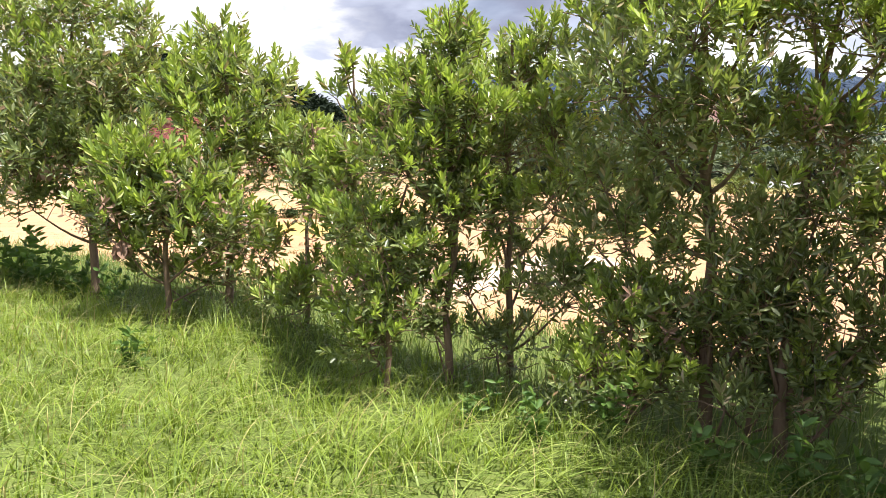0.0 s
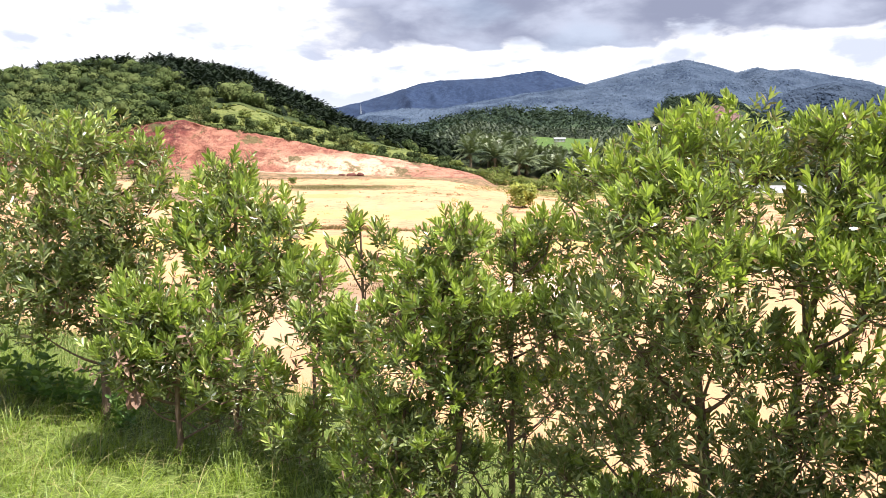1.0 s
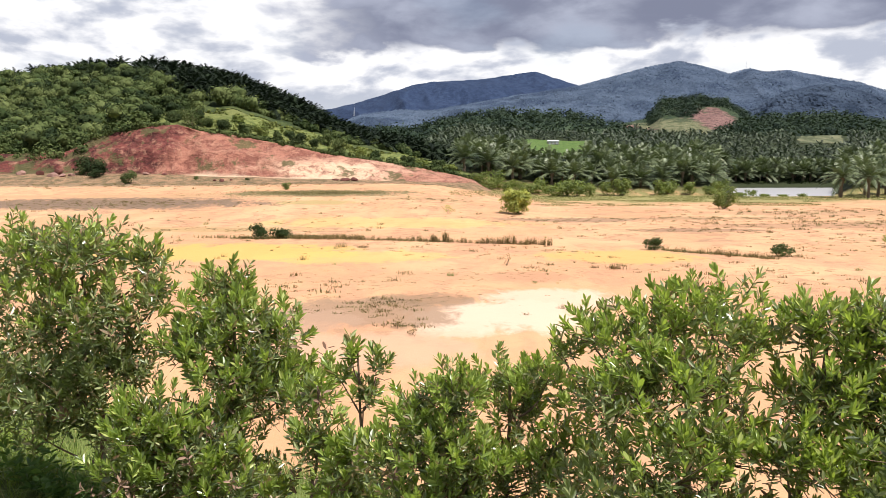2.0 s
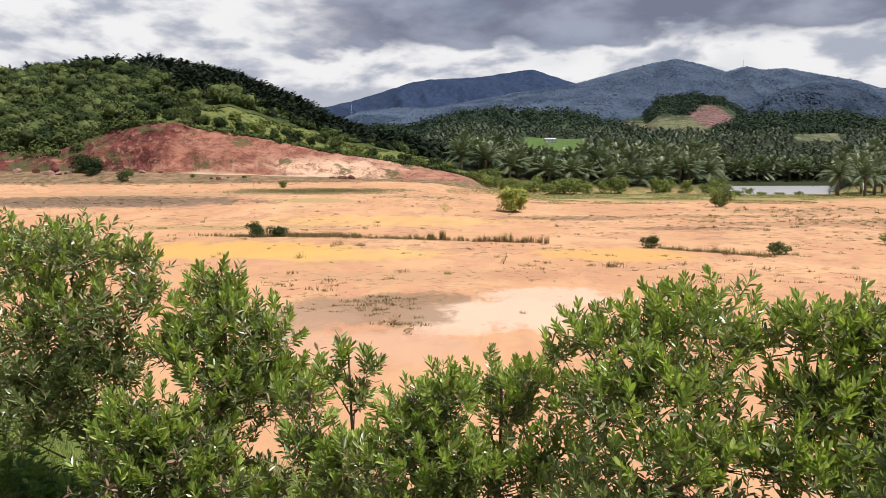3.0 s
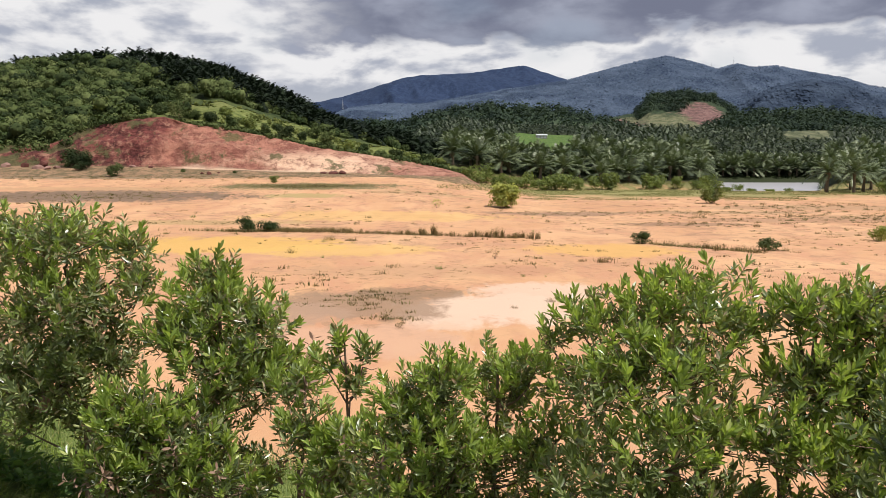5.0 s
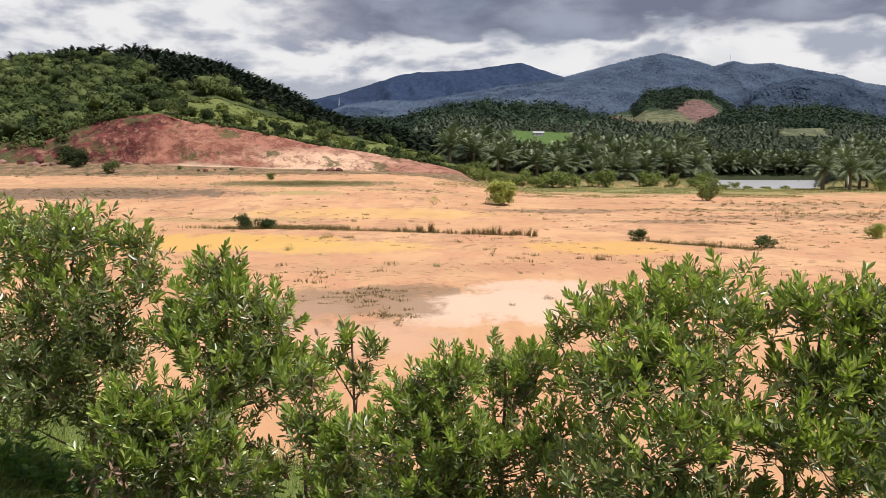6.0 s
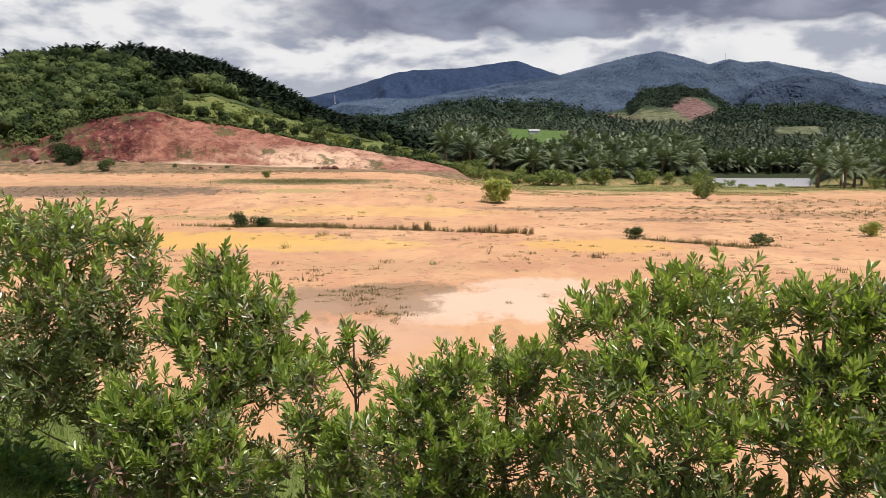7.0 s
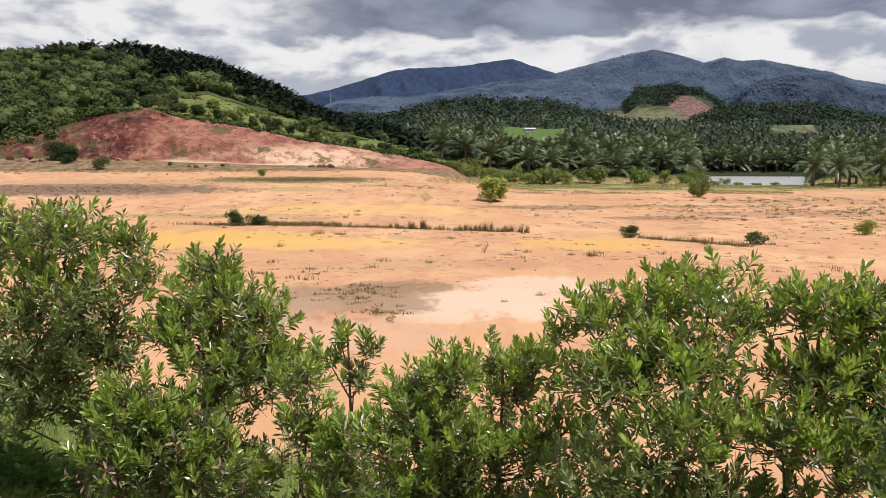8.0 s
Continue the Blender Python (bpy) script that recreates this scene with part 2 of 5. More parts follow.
def ground_material():
    """Grass on the bank, bleached and ochre sand on the plain, near-black green under the palms."""
    mat, n, bsdf, _ = surface("ground", 0.9)
    p = n.place()
    x, y, z = n.split(p)
    big = n.noise(n.scaled(p, 0.060, 0.022, 0.02), 1.0, 5.0, 0.6, 0.4)
    mid = n.noise(n.scaled(p, 0.26, 0.12, 0.1), 1.0, 6.0, 0.62, 0.5)
    ragged = n.noise(n.scaled(p, 0.95, 0.42, 0.3), 1.0, 6.0, 0.7, 0.5)
    fine = n.noise(p, 2.2, 6.0, 0.7)
    grit = n.noise(p, 30.0, 3.0, 0.7)

    def patch(cx, cy, rx, ry, soft=0.42):
        dx = n.math("DIVIDE", n.math("SUBTRACT", x, cx), rx)
        dy = n.math("DIVIDE", n.math("SUBTRACT", y, cy), ry)
        r = n.math("ADD", n.math("MULTIPLY", dx, dx), n.math("MULTIPLY", dy, dy))
        r = n.math("ADD", r, n.math("MULTIPLY", n.math("SUBTRACT", mid, 0.5), 3.0))
        r = n.math("ADD", r, n.math("MULTIPLY", n.math("SUBTRACT", ragged, 0.5), 2.6))
        return n.ramp(r, 1.0 - soft, 1.0 + soft, 1.0, 0.0)

    sand = n.mix(n.ramp(big, 0.36, 0.64), (0.450, 0.236, 0.120), (0.530, 0.308, 0.164))
    sand = n.mix(n.ramp(mid, 0.44, 0.64, 0.0, 0.75), sand, (0.415, 0.200, 0.116))
    sand = n.mix(n.ramp(fine, 0.42, 0.72, 0.0, 0.25), sand, (0.44, 0.28, 0.16))
    # crusts and wash marks, in loose fields
    crust = n.noise(n.scaled(p, 0.55, 0.40, 0.1), 1.0, 9.0, 0.74, 0.9)
    where = n.noise(n.scaled(p, 0.045, 0.040, 0.1), 1.0, 3.0, 0.5)
    sand = n.mix(n.math("MULTIPLY", n.ramp(crust, 0.525, 0.595, 0.0, 0.75), n.ramp(where, 0.40, 0.56)), sand, n.mix(fine, (0.20, 0.125, 0.07), (0.36, 0.20, 0.115)))
    wash = n.noise(n.scaled(p, 0.10, 0.16, 0.1), 1.0, 9.0, 0.70, 1.2)
    sand = n.mix(n.math("MULTIPLY", n.ramp(wash, 0.535, 0.60, 0.0, 0.55), n.ramp(y, 54.0, 95.0, 0.15, 1.0)), sand, n.mix(fine, (0.26, 0.150, 0.085), (0.40, 0.22, 0.13)))
    rim = n.noise(n.scaled(p, 0.05, 0.08, 0.1), 1.0, 8.0, 0.65, 0.9)
    line = n.math("MULTIPLY", n.ramp(n.math("ABSOLUTE", n.math("SUBTRACT", rim, 0.5)), 0.004, 0.016, 0.7, 0.0), n.math("MULTIPLY", n.ramp(mid, 0.46, 0.56), n.ramp(y, 75.0, 105.0)))
    sand = n.mix(line, sand, (0.20, 0.125, 0.07))
    sand = n.mix(n.ramp(grit, 0.3, 0.8, 0.0, 0.18), sand, (0.53, 0.39, 0.27))
    for spot, colour, share in (
        ((-22, 86, 14, 9), (0.510, 0.310, 0.090), 0.85),
        ((-8, 80, 10, 6), (0.530, 0.335, 0.105), 0.60),
        ((19.6, 79, 8, 6), (0.510, 0.300, 0.100), 0.80),
        ((-6, 128, 22, 9), (0.530, 0.335, 0.120), 0.55),
        ((4.4, 47.3, 5.0, 5.0), (0.545, 0.400, 0.300), 0.90),
        ((8.2, 53.0, 5.0, 4.2), (0.535, 0.385, 0.285), 0.85),
        ((1.4, 42.8, 2.2, 2.4), (0.530, 0.375, 0.275), 0.75),
        ((-4.5, 38.0, 6.0, 4.0), (0.470, 0.285, 0.190), 0.70),
        ((-4.0, 48.6, 5.0, 5.6), (0.245, 0.158, 0.102), 0.85),
        ((-0.6, 53.2, 3.6, 2.8), (0.215, 0.138, 0.085), 0.80),
        ((-7.4, 45.4, 3.2, 3.6), (0.330, 0.212, 0.142), 0.70),
        ((-1.0, 64.0, 11, 4.0), (0.390, 0.230, 0.130), 0.55),
        ((7.7, 64.5, 3.6, 3.4), (0.380, 0.195, 0.115), 0.65),
        ((23.6, 138, 13, 5), (0.220, 0.135, 0.088), 0.75),
        ((39, 114, 10, 3.5), (0.220, 0.135, 0.086), 0.75),
        ((58, 122, 17, 5), (0.260, 0.150, 0.092), 0.65),
        ((66, 98, 14, 4), (0.330, 0.190, 0.115), 0.50),
        ((52, 142, 24, 3.4), (0.230, 0.160, 0.090), 0.60),
        ((-34, 117, 20, 3.5), (0.280, 0.205, 0.090), 0.55),
        ((-68, 166, 32, 13), (0.155, 0.105, 0.072), 0.95),
        ((-60, 184, 60, 4), (0.340, 0.215, 0.115), 0.55),
        ((-27, 191, 22, 9), (0.130, 0.112, 0.050), 0.90),
        ((-24.5, 167, 8, 5), (0.270, 0.225, 0.090), 0.70),
        ((0, 176, 14, 4), (0.300, 0.200, 0.105), 0.55),
        ((-95, 232, 60, 15), (0.175, 0.130, 0.078), 0.90),
        ((-36, 236, 42, 8), (0.210, 0.145, 0.088), 0.80),
        ((84, 158, 26, 9), (0.290, 0.185, 0.105), 0.60),
        ((78, 128, 18, 5), (0.290, 0.180, 0.105), 0.60),
        ((64, 246, 44, 18), (0.185, 0.185, 0.065), 0.85),
        ((84, 222, 30, 14), (0.200, 0.190, 0.070), 0.75),
    ):
        sand = n.mix(n.math("MULTIPLY", patch(*spot), share), sand, colour)
    # thin grass that takes over far out on the plain
    side_on = n.math("DIVIDE", x, n.math("MAXIMUM", y, 1.0))
    far = n.ramp(n.math("ADD", y, n.math("MULTIPLY", n.math("SUBTRACT", big, 0.5), 120.0)), 200.0, 240.0)
    far = n.math("MULTIPLY", far, n.ramp(side_on, -0.02, 0.14))
    weeds = n.mix(fine, (0.15, 0.14, 0.05), (0.27, 0.24, 0.10))
    sand = n.mix(n.math("MULTIPLY", far, n.ramp(mid, 0.30, 0.55)), sand, weeds)
    # from y 268 to 300 the ground turns near-black green
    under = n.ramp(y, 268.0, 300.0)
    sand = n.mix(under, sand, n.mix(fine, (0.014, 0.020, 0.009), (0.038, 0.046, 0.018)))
    turf = n.mix(fine, (0.055, 0.085, 0.02), (0.16, 0.19, 0.05))
    turf = n.mix(n.ramp(n.math("ADD", mid, n.ramp(z, 0.0, -1.5, 0.0, 0.22)), 0.55, 0.75), turf, (0.21, 0.15, 0.085))
    up = n.ramp(n.math("ADD", z, n.math("MULTIPLY", n.math("SUBTRACT", fine, 0.5), 1.2)), -4.3, -3.2)
    near = n.ramp(y, 20.0, 30.0, 1.0, 0.0)
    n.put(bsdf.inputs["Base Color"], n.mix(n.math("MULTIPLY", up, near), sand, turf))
    bump(n, bsdf, n.math("ADD", fine, n.math("MULTIPLY", grit, 0.3)), 0.5, 0.06)
    return mat


GROUND = ground_material()


def bank_material():
    """Raw red earth, rilled, with pale scoured patches and a weedy grey-brown apron."""
    mat, n, bsdf, _ = surface("cut_earth", 0.9)
    p = n.place()
    x, y, z = n.split(p)
    rills = n.noise(n.scaled(p, 0.20, 0.16, 0.34), 1.0, 9.0, 0.74, 0.6)
    lumps = n.noise(p, 0.34, 8.0, 0.72)
    broad = n.noise(n.scaled(p, 0.05, 0.05, 0.12), 1.0, 5.0, 0.6)
    maroon = n.mix(n.ramp(rills, 0.38, 0.62), (0.050, 0.016, 0.015), (0.185, 0.058, 0.048))
    rust = n.mix(n.ramp(rills, 0.36, 0.62), (0.170, 0.062, 0.046), (0.385, 0.175, 0.122))
    col = n.mix(n.ramp(n.math("ADD", x, n.math("MULTIPLY", n.math("SUBTRACT", broad, 0.5), 30.0)), -86.0, -77.0), maroon, rust)
    col = n.mix(n.ramp(lumps, 0.50, 0.64, 0.0, 0.6), col, (0.410, 0.225, 0.155))
    pale = n.ramp(n.math("ADD", x, n.math("MULTIPLY", n.math("SUBTRACT", broad, 0.5), 90.0)), -58.0, -36.0)
    pale = n.math("MULTIPLY", pale, n.ramp(n.math("ADD", x, n.math("MULTIPLY", n.math("SUBTRACT", broad, 0.5), 60.0)), -22.0, -6.0, 1.0, 0.12))
    low = n.ramp(z, 9.5, 5.0)
    col = n.mix(n.math("MULTIPLY", n.math("MULTIPLY", pale, low), n.ramp(n.math("ADD", rills, n.math("MULTIPLY", lumps, 0.5)), 0.62, 0.78, 0.25, 1.0)), col, (0.68, 0.45, 0.31))
    green = n.ramp(n.math("ADD", n.noise(p, 0.11, 6.0, 0.7), n.ramp(x, -92.0, -118.0, 0.0, 0.08)), 0.555, 0.62, 0.0, 0.8)
    col = n.mix(green, col, (0.085, 0.090, 0.036))
    apron = n.mix(n.ramp(n.math("ADD", lumps, n.math("MULTIPLY", rills, 0.3)), 0.56, 0.74), (0.150, 0.115, 0.062), (0.330, 0.205, 0.122))
    col = n.mix(n.ramp(n.math("ADD", y, n.math("MULTIPLY", n.math("SUBTRACT", lumps, 0.5), 8.0)), 245.5, 248.0, 0.0, 1.0), apron, col)
    # a washed pale margin along the foot
    foot = n.math("MULTIPLY", n.ramp(n.math("ABSOLUTE", n.math("SUBTRACT", y, n.math("ADD", 244.0, n.math("MULTIPLY", broad, 4.0)))), 0.8, 2.4, 0.85, 0.0), n.math("MULTIPLY", n.ramp(x, -80.0, -72.0), n.ramp(x, -34.0, -26.0, 1.0, 0.0)))
    col = n.mix(foot, col, (0.62, 0.44, 0.31))
    n.put(bsdf.inputs["Base Color"], col)
    bump(n, bsdf, n.math("ADD", rills, lumps), 0.9, 1.6)
    return mat


BANK = bank_material()


def slope_material(name, a, b, c, size):
    """Vegetated slopes seen from afar: three tones in clumps of a crown's size, haze-blue on the mountains."""
    mat, n, bsdf, _ = surface(name, 0.9)
    p = n.place()
    if size > 8:
        p = n.scaled(p, 1.0, 0.35, 1.0)
    clump = n.noise(p, 1.0 / size, 5.0, 0.7)
    broad = n.noise(p, 0.12 / size, 3.0, 0.5)
    col = n.mix(n.ramp(clump, 0.38, 0.66), a, b)
    col = n.mix(n.ramp(broad, 0.45, 0.7, 0.0, 0.7), col, c)
    n.put(bsdf.inputs["Base Color"], col)
    bump(n, bsdf, clump, 0.45, size * 0.5)
    return mat


HILL_GROUND = slope_material("hill_ground", (0.022, 0.034, 0.012), (0.060, 0.078, 0.024), (0.075, 0.09, 0.03), 3.0)
FOREST = slope_material("hill_forest", (0.018, 0.032, 0.018), (0.045, 0.065, 0.03), (0.04, 0.06, 0.03), 9.0)
# haze is painted into the blues of mountain and foothill forest
MOUNTAIN = slope_material("hazy_mountain_forest", (0.030, 0.046, 0.076), (0.068, 0.092, 0.134), (0.048, 0.068, 0.106), 13.0)
FOOTHILL = slope_material("hazy_foothill_forest", (0.018, 0.030, 0.052), (0.044, 0.062, 0.096), (0.030, 0.044, 0.072), 12.0)
BENCH = slope_material("bench_turf", (0.070, 0.090, 0.024), (0.165, 0.180, 0.055), (0.125, 0.130, 0.045), 2.2)
# the farthest ridge has the most haze blue in its colour
FAR_MOUNTAIN = slope_material("hazy_far_mountain_forest", (0.013, 0.024, 0.056), (0.026, 0.043, 0.086), (0.019, 0.033, 0.070), 16.0)


def quarry_hill_material():
    """Wooded ground with a bare red face and a pale cleared slope."""
    mat, n, bsdf, _ = surface("quarry_hill_ground", 0.9)
    p = n.place()
    x, y, z = n.split(p)
    rag = n.noise(p, 0.06, 6.0, 0.65)
    fine = n.noise(p, 0.16, 6.0, 0.7)

    def zone(x0, x1, z0, z1, soft):
        dx = n.math("DIVIDE", n.math("SUBTRACT", x, (x0 + x1) / 2), (x1 - x0) / 2)
        dz = n.math("DIVIDE", n.math("SUBTRACT", z, (z0 + z1) / 2), (z1 - z0) / 2)
        d = n.math("MAXIMUM", n.math("ABSOLUTE", dx), n.math("ABSOLUTE", dz))
        return n.ramp(n.math("ADD", d, n.math("MULTIPLY", n.math("SUBTRACT", rag, 0.5), 2.4)), 1 - soft, 1 + soft, 1.0, 0.0)

    col = n.mix(n.ramp(fine, 0.4, 0.65), (0.018, 0.032, 0.018), (0.05, 0.07, 0.03))
    pale = n.mix(n.ramp(fine, 0.35, 0.65), (0.060, 0.075, 0.034), (0.175, 0.165, 0.095))
    red = n.mix(n.ramp(fine, 0.38, 0.62), (0.100, 0.055, 0.050), (0.215, 0.125, 0.110))
    col = n.mix(zone(236, 330, 38, 62, 0.25), col, pale)
    col = n.mix(zone(310, 366, 44, 82, 0.25), col, red)
    col = n.mix(zone(205, 250, 46, 60, 0.3), col, red)
    n.put(bsdf.inputs["Base Color"], col)
    bump(n, bsdf, fine, 0.8, 5.0)
    return mat


QUARRY_HILL = quarry_hill_material()
CLEARED = slope_material("cleared_slope", (0.06, 0.07, 0.035), (0.14, 0.14, 0.08), (0.10, 0.105, 0.055), 9.0)

# ------------------------------------------------------------------ the ground
PLAIN = -4.75


def ground_height(x, y):
    """The height of the ground sheet at a place."""
    x, y = np.asarray(x, float), np.asarray(y, float)
    u = x / np.maximum(y, 1.0)
    berm = 0.30 * smooth_step(0.5, -5.0, x) + 0.05 * waves(x, y, 3.0, 3)
    brow = 7.6 - 0.62 * np.clip(x, -14, 14) + 0.4 * waves(x, y * 0, 6.0, 5, 2)
    fall = smooth_step(brow, brow + 10.0, y)
    z = berm * (1 - fall) + (PLAIN + 0.05 * waves(x, y, 14.0, 11)) * fall
    z = z + 5.4 * smooth_step(105, 250, y) * smooth_step(0.17, -0.04, u)
    basin = smooth_step(0.35, 0.385, u) * smooth_step(0.545, 0.515, u)
    foot = smooth_step(0.30, 0.05, u) * 5.6 + smooth_step(0.1, 0.3, u) * 3.0
    rise_at = smooth_step(262, 300, y) * (1 - basin) + smooth_step(398, 412, y) * basin
    z = z + foot * rise_at * smooth_step(-0.12, 0.06, u) * smooth_step(0.64, 0.54, u)
    z = z - 0.4 * basin * smooth_step(260, 266, y) * smooth_step(404, 396, y)
    lifted = np.clip(y - 300, 0, 330) * (1 - basin) + np.clip((y - 405) * 1.45, 0, 330) * basin
    return z + lifted * 0.100 * smooth_step(-0.1, 0.05, u)


rows_y = np.concatenate([np.linspace(-60, 0, 14)[:-1], np.linspace(0, 24, 90)[:-1], np.linspace(24, 320, 140)[:-1], np.geomspace(320, 4600, 40)])
cols = np.linspace(-1, 1, 221)
gy = np.repeat(rows_y[:, None], len(cols), 1)
gx = np.sign(cols) * np.abs(cols) ** 1.25 * (26 + 1.15 * np.abs(gy))
gz = ground_height(gx, gy)


def grid_faces(rows, columns):
    i = np.arange(rows * columns).reshape(rows, columns)
    return np.stack([i[:-1, :-1], i[:-1, 1:], i[1:, 1:], i[1:, :-1]], -1).reshape(-1, 4)


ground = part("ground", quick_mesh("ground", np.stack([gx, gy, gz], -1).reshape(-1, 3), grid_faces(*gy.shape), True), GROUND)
tagged(ground, "ochre sandy plain below a grassy bank", "ground", kind="structure")


# ------------------------------------------------------------------ hills and mountains
def crest(us, table):
    a = np.array(table)
    return np.interp(us, a[:, 0], a[:, 1])


BASE_E = ((-0.8, -0.002), (-0.41, -0.0028), (-0.30, -0.005), (-0.14, -0.0099), (0.018, -0.0148), (0.075, -0.0165))
BANK_E = ((-0.8, 0.020), (-0.534, 0.0218), (-0.463, 0.024), (-0.44, 0.034), (-0.427, 0.042), (-0.392, 0.050), (-0.35, 0.057), (-0.321, 0.0585), (-0.294, 0.0505), (-0.251, 0.0452), (-0.202, 0.0361), (-0.167, 0.0291), (-0.139, 0.022), (-0.0746, 0.0128), (-0.01, 0.0029), (0.033, -0.0064), (0.054, -0.0121), (0.075, -0.017))
BENCH_E = ((-0.8, 0.040), (-0.45, 0.045), (-0.40, 0.060), (-0.35, 0.068), (-0.314, 0.0755), (-0.2506, 0.0756), (-0.2016, 0.0603), (-0.138, 0.0421), (-0.096, 0.0285), (-0.039, 0.0200), (0.004, 0.0095), (0.04, -0.001), (0.075, -0.014))
HILL_E = ((-0.8, 0.085), (-0.53, 0.112), (-0.44, 0.122), (-0.346, 0.127), (-0.298, 0.119), (-0.249, 0.108), (-0.20, 0.091), (-0.152, 0.068), (-0.124, 0.052), (-0.081, 0.037), (-0.039, 0.027), (0.004, 0.016), (0.05, 0.0), (0.08, -0.014))
EYE_Z = 4.0


def hill_height(u, d):
    """The left hill: cut bank, grassed bench, planted slope."""
    apron = (ground_height(u * d, d) - EYE_Z) / d
    rise = 0.60 * smooth_step(246.5, 254, d) + 0.40 * smooth_step(253, 263, d)
    e = np.where(d < 263, apron + (BASE_H(u) - apron) * smooth_step(226, 247, d) + (crest(u, BANK_E) - BASE_H(u)) * rise,
                 np.where(d < 300, crest(u, BANK_E) + (crest(u, BENCH_E) - crest(u, BANK_E)) * np.clip((d - 263) / 37, 0, 1),
                          crest(u, BENCH_E) + (crest(u, HILL_E) - crest(u, BENCH_E)) * np.sin(np.clip((d - 300) / 130, 0, 1) * math.pi / 2)))
    e = e - 0.10 * smooth_step(440, 640, d)
    return EYE_Z + e * d


def BASE_H(u):
    return crest(u, BASE_E)


us = np.linspace(-0.78, 0.075, 640)
ds = np.concatenate([np.linspace(224, 245, 12)[:-1], np.linspace(245, 266.5, 64)])
U, D = np.meshgrid(us, ds)
face = smooth_step(246, 250, D) * smooth_step(263.2, 259.5, D) * smooth_step(0.06, -0.03, U)
# gullies run down the face; the older western end is cut deeper
gully = 0.55 * lattice(U * 258 + 0.4 * D, D * 0.35, 12.0, 21, 3, True) * (1.0 + 1.2 * smooth_step(-0.30, -0.36, U)) + 0.9 * lattice(U * 258, D * 0.9, 3.4, 22, 4)
deep = 2.6 * np.exp(-((U + 0.307) / 0.012) ** 2) + 1.6 * np.exp(-((U + 0.215) / 0.02) ** 2)
Dx = D + face * (0.8 * gully + deep)
bz = hill_height(U, D) + face * (0.45 * gully + 0.5 * lattice(U * 258, D, 7.0, 23, 4)) - 3.0 * smooth_step(228, 224, D) + 0.10 * lattice(U * 240, D, 5.0, 24, 3) - 0.25 * smooth_step(263.2, 264.5, D) - 2.0 * smooth_step(0.05, 0.075, U)
cut_bank = part("cut_bank", quick_mesh("cut_bank", np.stack([U * Dx, Dx, bz], -1).reshape(-1, 3), grid_faces(*U.shape), True), BANK)
tagged(cut_bank, "bare red and pinkish earth cut bank", "bank", kind="structure")

us = np.linspace(-0.78, 0.078, 150)
for name, label, material, ds in (
    ("bench", "grassed bench above the cut bank", BENCH, np.linspace(263, 306, 24)),
    ("hill", "green hill overgrown with scrub and palms", HILL_GROUND, np.concatenate([np.linspace(304, 450, 40)[:-1], np.linspace(450, 640, 14)])),
):
    U, D = np.meshgrid(us, ds)
    hz = hill_height(U, D) + 0.7 * waves(U * 300, D, 26.0, 31, 3) * smooth_step(264, 285, D) - (0.5 if name == "bench" else 0.0) * smooth_step(300, 306, D) - 2.0 * smooth_step(0.05, 0.078, U) * smooth_step(330, 262, D)
    ob = part(name, quick_mesh(name, np.stack([U * D, D, hz], -1).reshape(-1, 3), grid_faces(*U.shape), True), material)
    tagged(ob, label, "hill", kind="structure")


def ridge(name, label, table, front, top, back, foot_e, material, relief, seed, steps=(150, 46)):
    """A range of hills between three distances, with the crest line of the table."""
    us = np.linspace(table[0][0], table[-1][0], steps[0])
    ds = np.concatenate([np.linspace(front, top, steps[1])[:-1], np.linspace(top, back, 12)])
    u, d = np.meshgrid(us, ds)
    t = np.clip((d - front) / (top - front), 0, 1)
    ce = crest(u, table)
    e = foot_e + (ce - foot_e) * (0.55 * t + 0.45 * np.sin(t * math.pi / 2)) - 0.06 * smooth_step(top, back, d)
    body = np.sin(t * math.pi) ** 0.8
    size = (top - front) * 0.26
    z = EYE_Z + e * d + relief * lattice(u * top + 0.15 * d, d * 0.24, size, seed, 3, True) * body
    z = z + (0.0005 * top) * lattice(u * top, d * 0.33, 0.010 * top, seed + 2, 3)
    ob = part(name, quick_mesh(name, np.stack([u * d, d, z], -1).reshape(-1, 3), grid_faces(*u.shape), True), material)
    return tagged(ob, label, "mountain" if top > 1500 else "hill", kind="structure")


ridge("far_mountain", "far forested mountain ridge, blue-grey from painted haze", ((-0.30, 0.045), (-0.128, 0.0775), (-0.089, 0.0867), (-0.017, 0.109), (0.012, 0.1118), (0.055, 0.1132), (0.13, 0.1237), (0.163, 0.113), (0.20, 0.101), (0.35, 0.06)), 2500, 3300, 4200, 0.03, FAR_MOUNTAIN, 24, 41, (260, 90))
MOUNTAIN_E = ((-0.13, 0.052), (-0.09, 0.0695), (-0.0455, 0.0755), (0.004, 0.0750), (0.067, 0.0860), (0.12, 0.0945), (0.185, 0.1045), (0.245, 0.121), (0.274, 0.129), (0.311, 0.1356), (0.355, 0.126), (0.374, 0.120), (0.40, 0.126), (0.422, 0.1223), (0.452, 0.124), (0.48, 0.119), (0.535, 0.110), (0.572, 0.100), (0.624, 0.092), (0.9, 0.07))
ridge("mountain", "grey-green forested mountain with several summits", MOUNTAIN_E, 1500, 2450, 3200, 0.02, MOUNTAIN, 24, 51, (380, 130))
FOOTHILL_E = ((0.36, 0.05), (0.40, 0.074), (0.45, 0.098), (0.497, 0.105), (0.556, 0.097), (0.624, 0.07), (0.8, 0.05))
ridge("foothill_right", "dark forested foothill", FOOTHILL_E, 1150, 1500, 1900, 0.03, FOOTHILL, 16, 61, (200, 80))
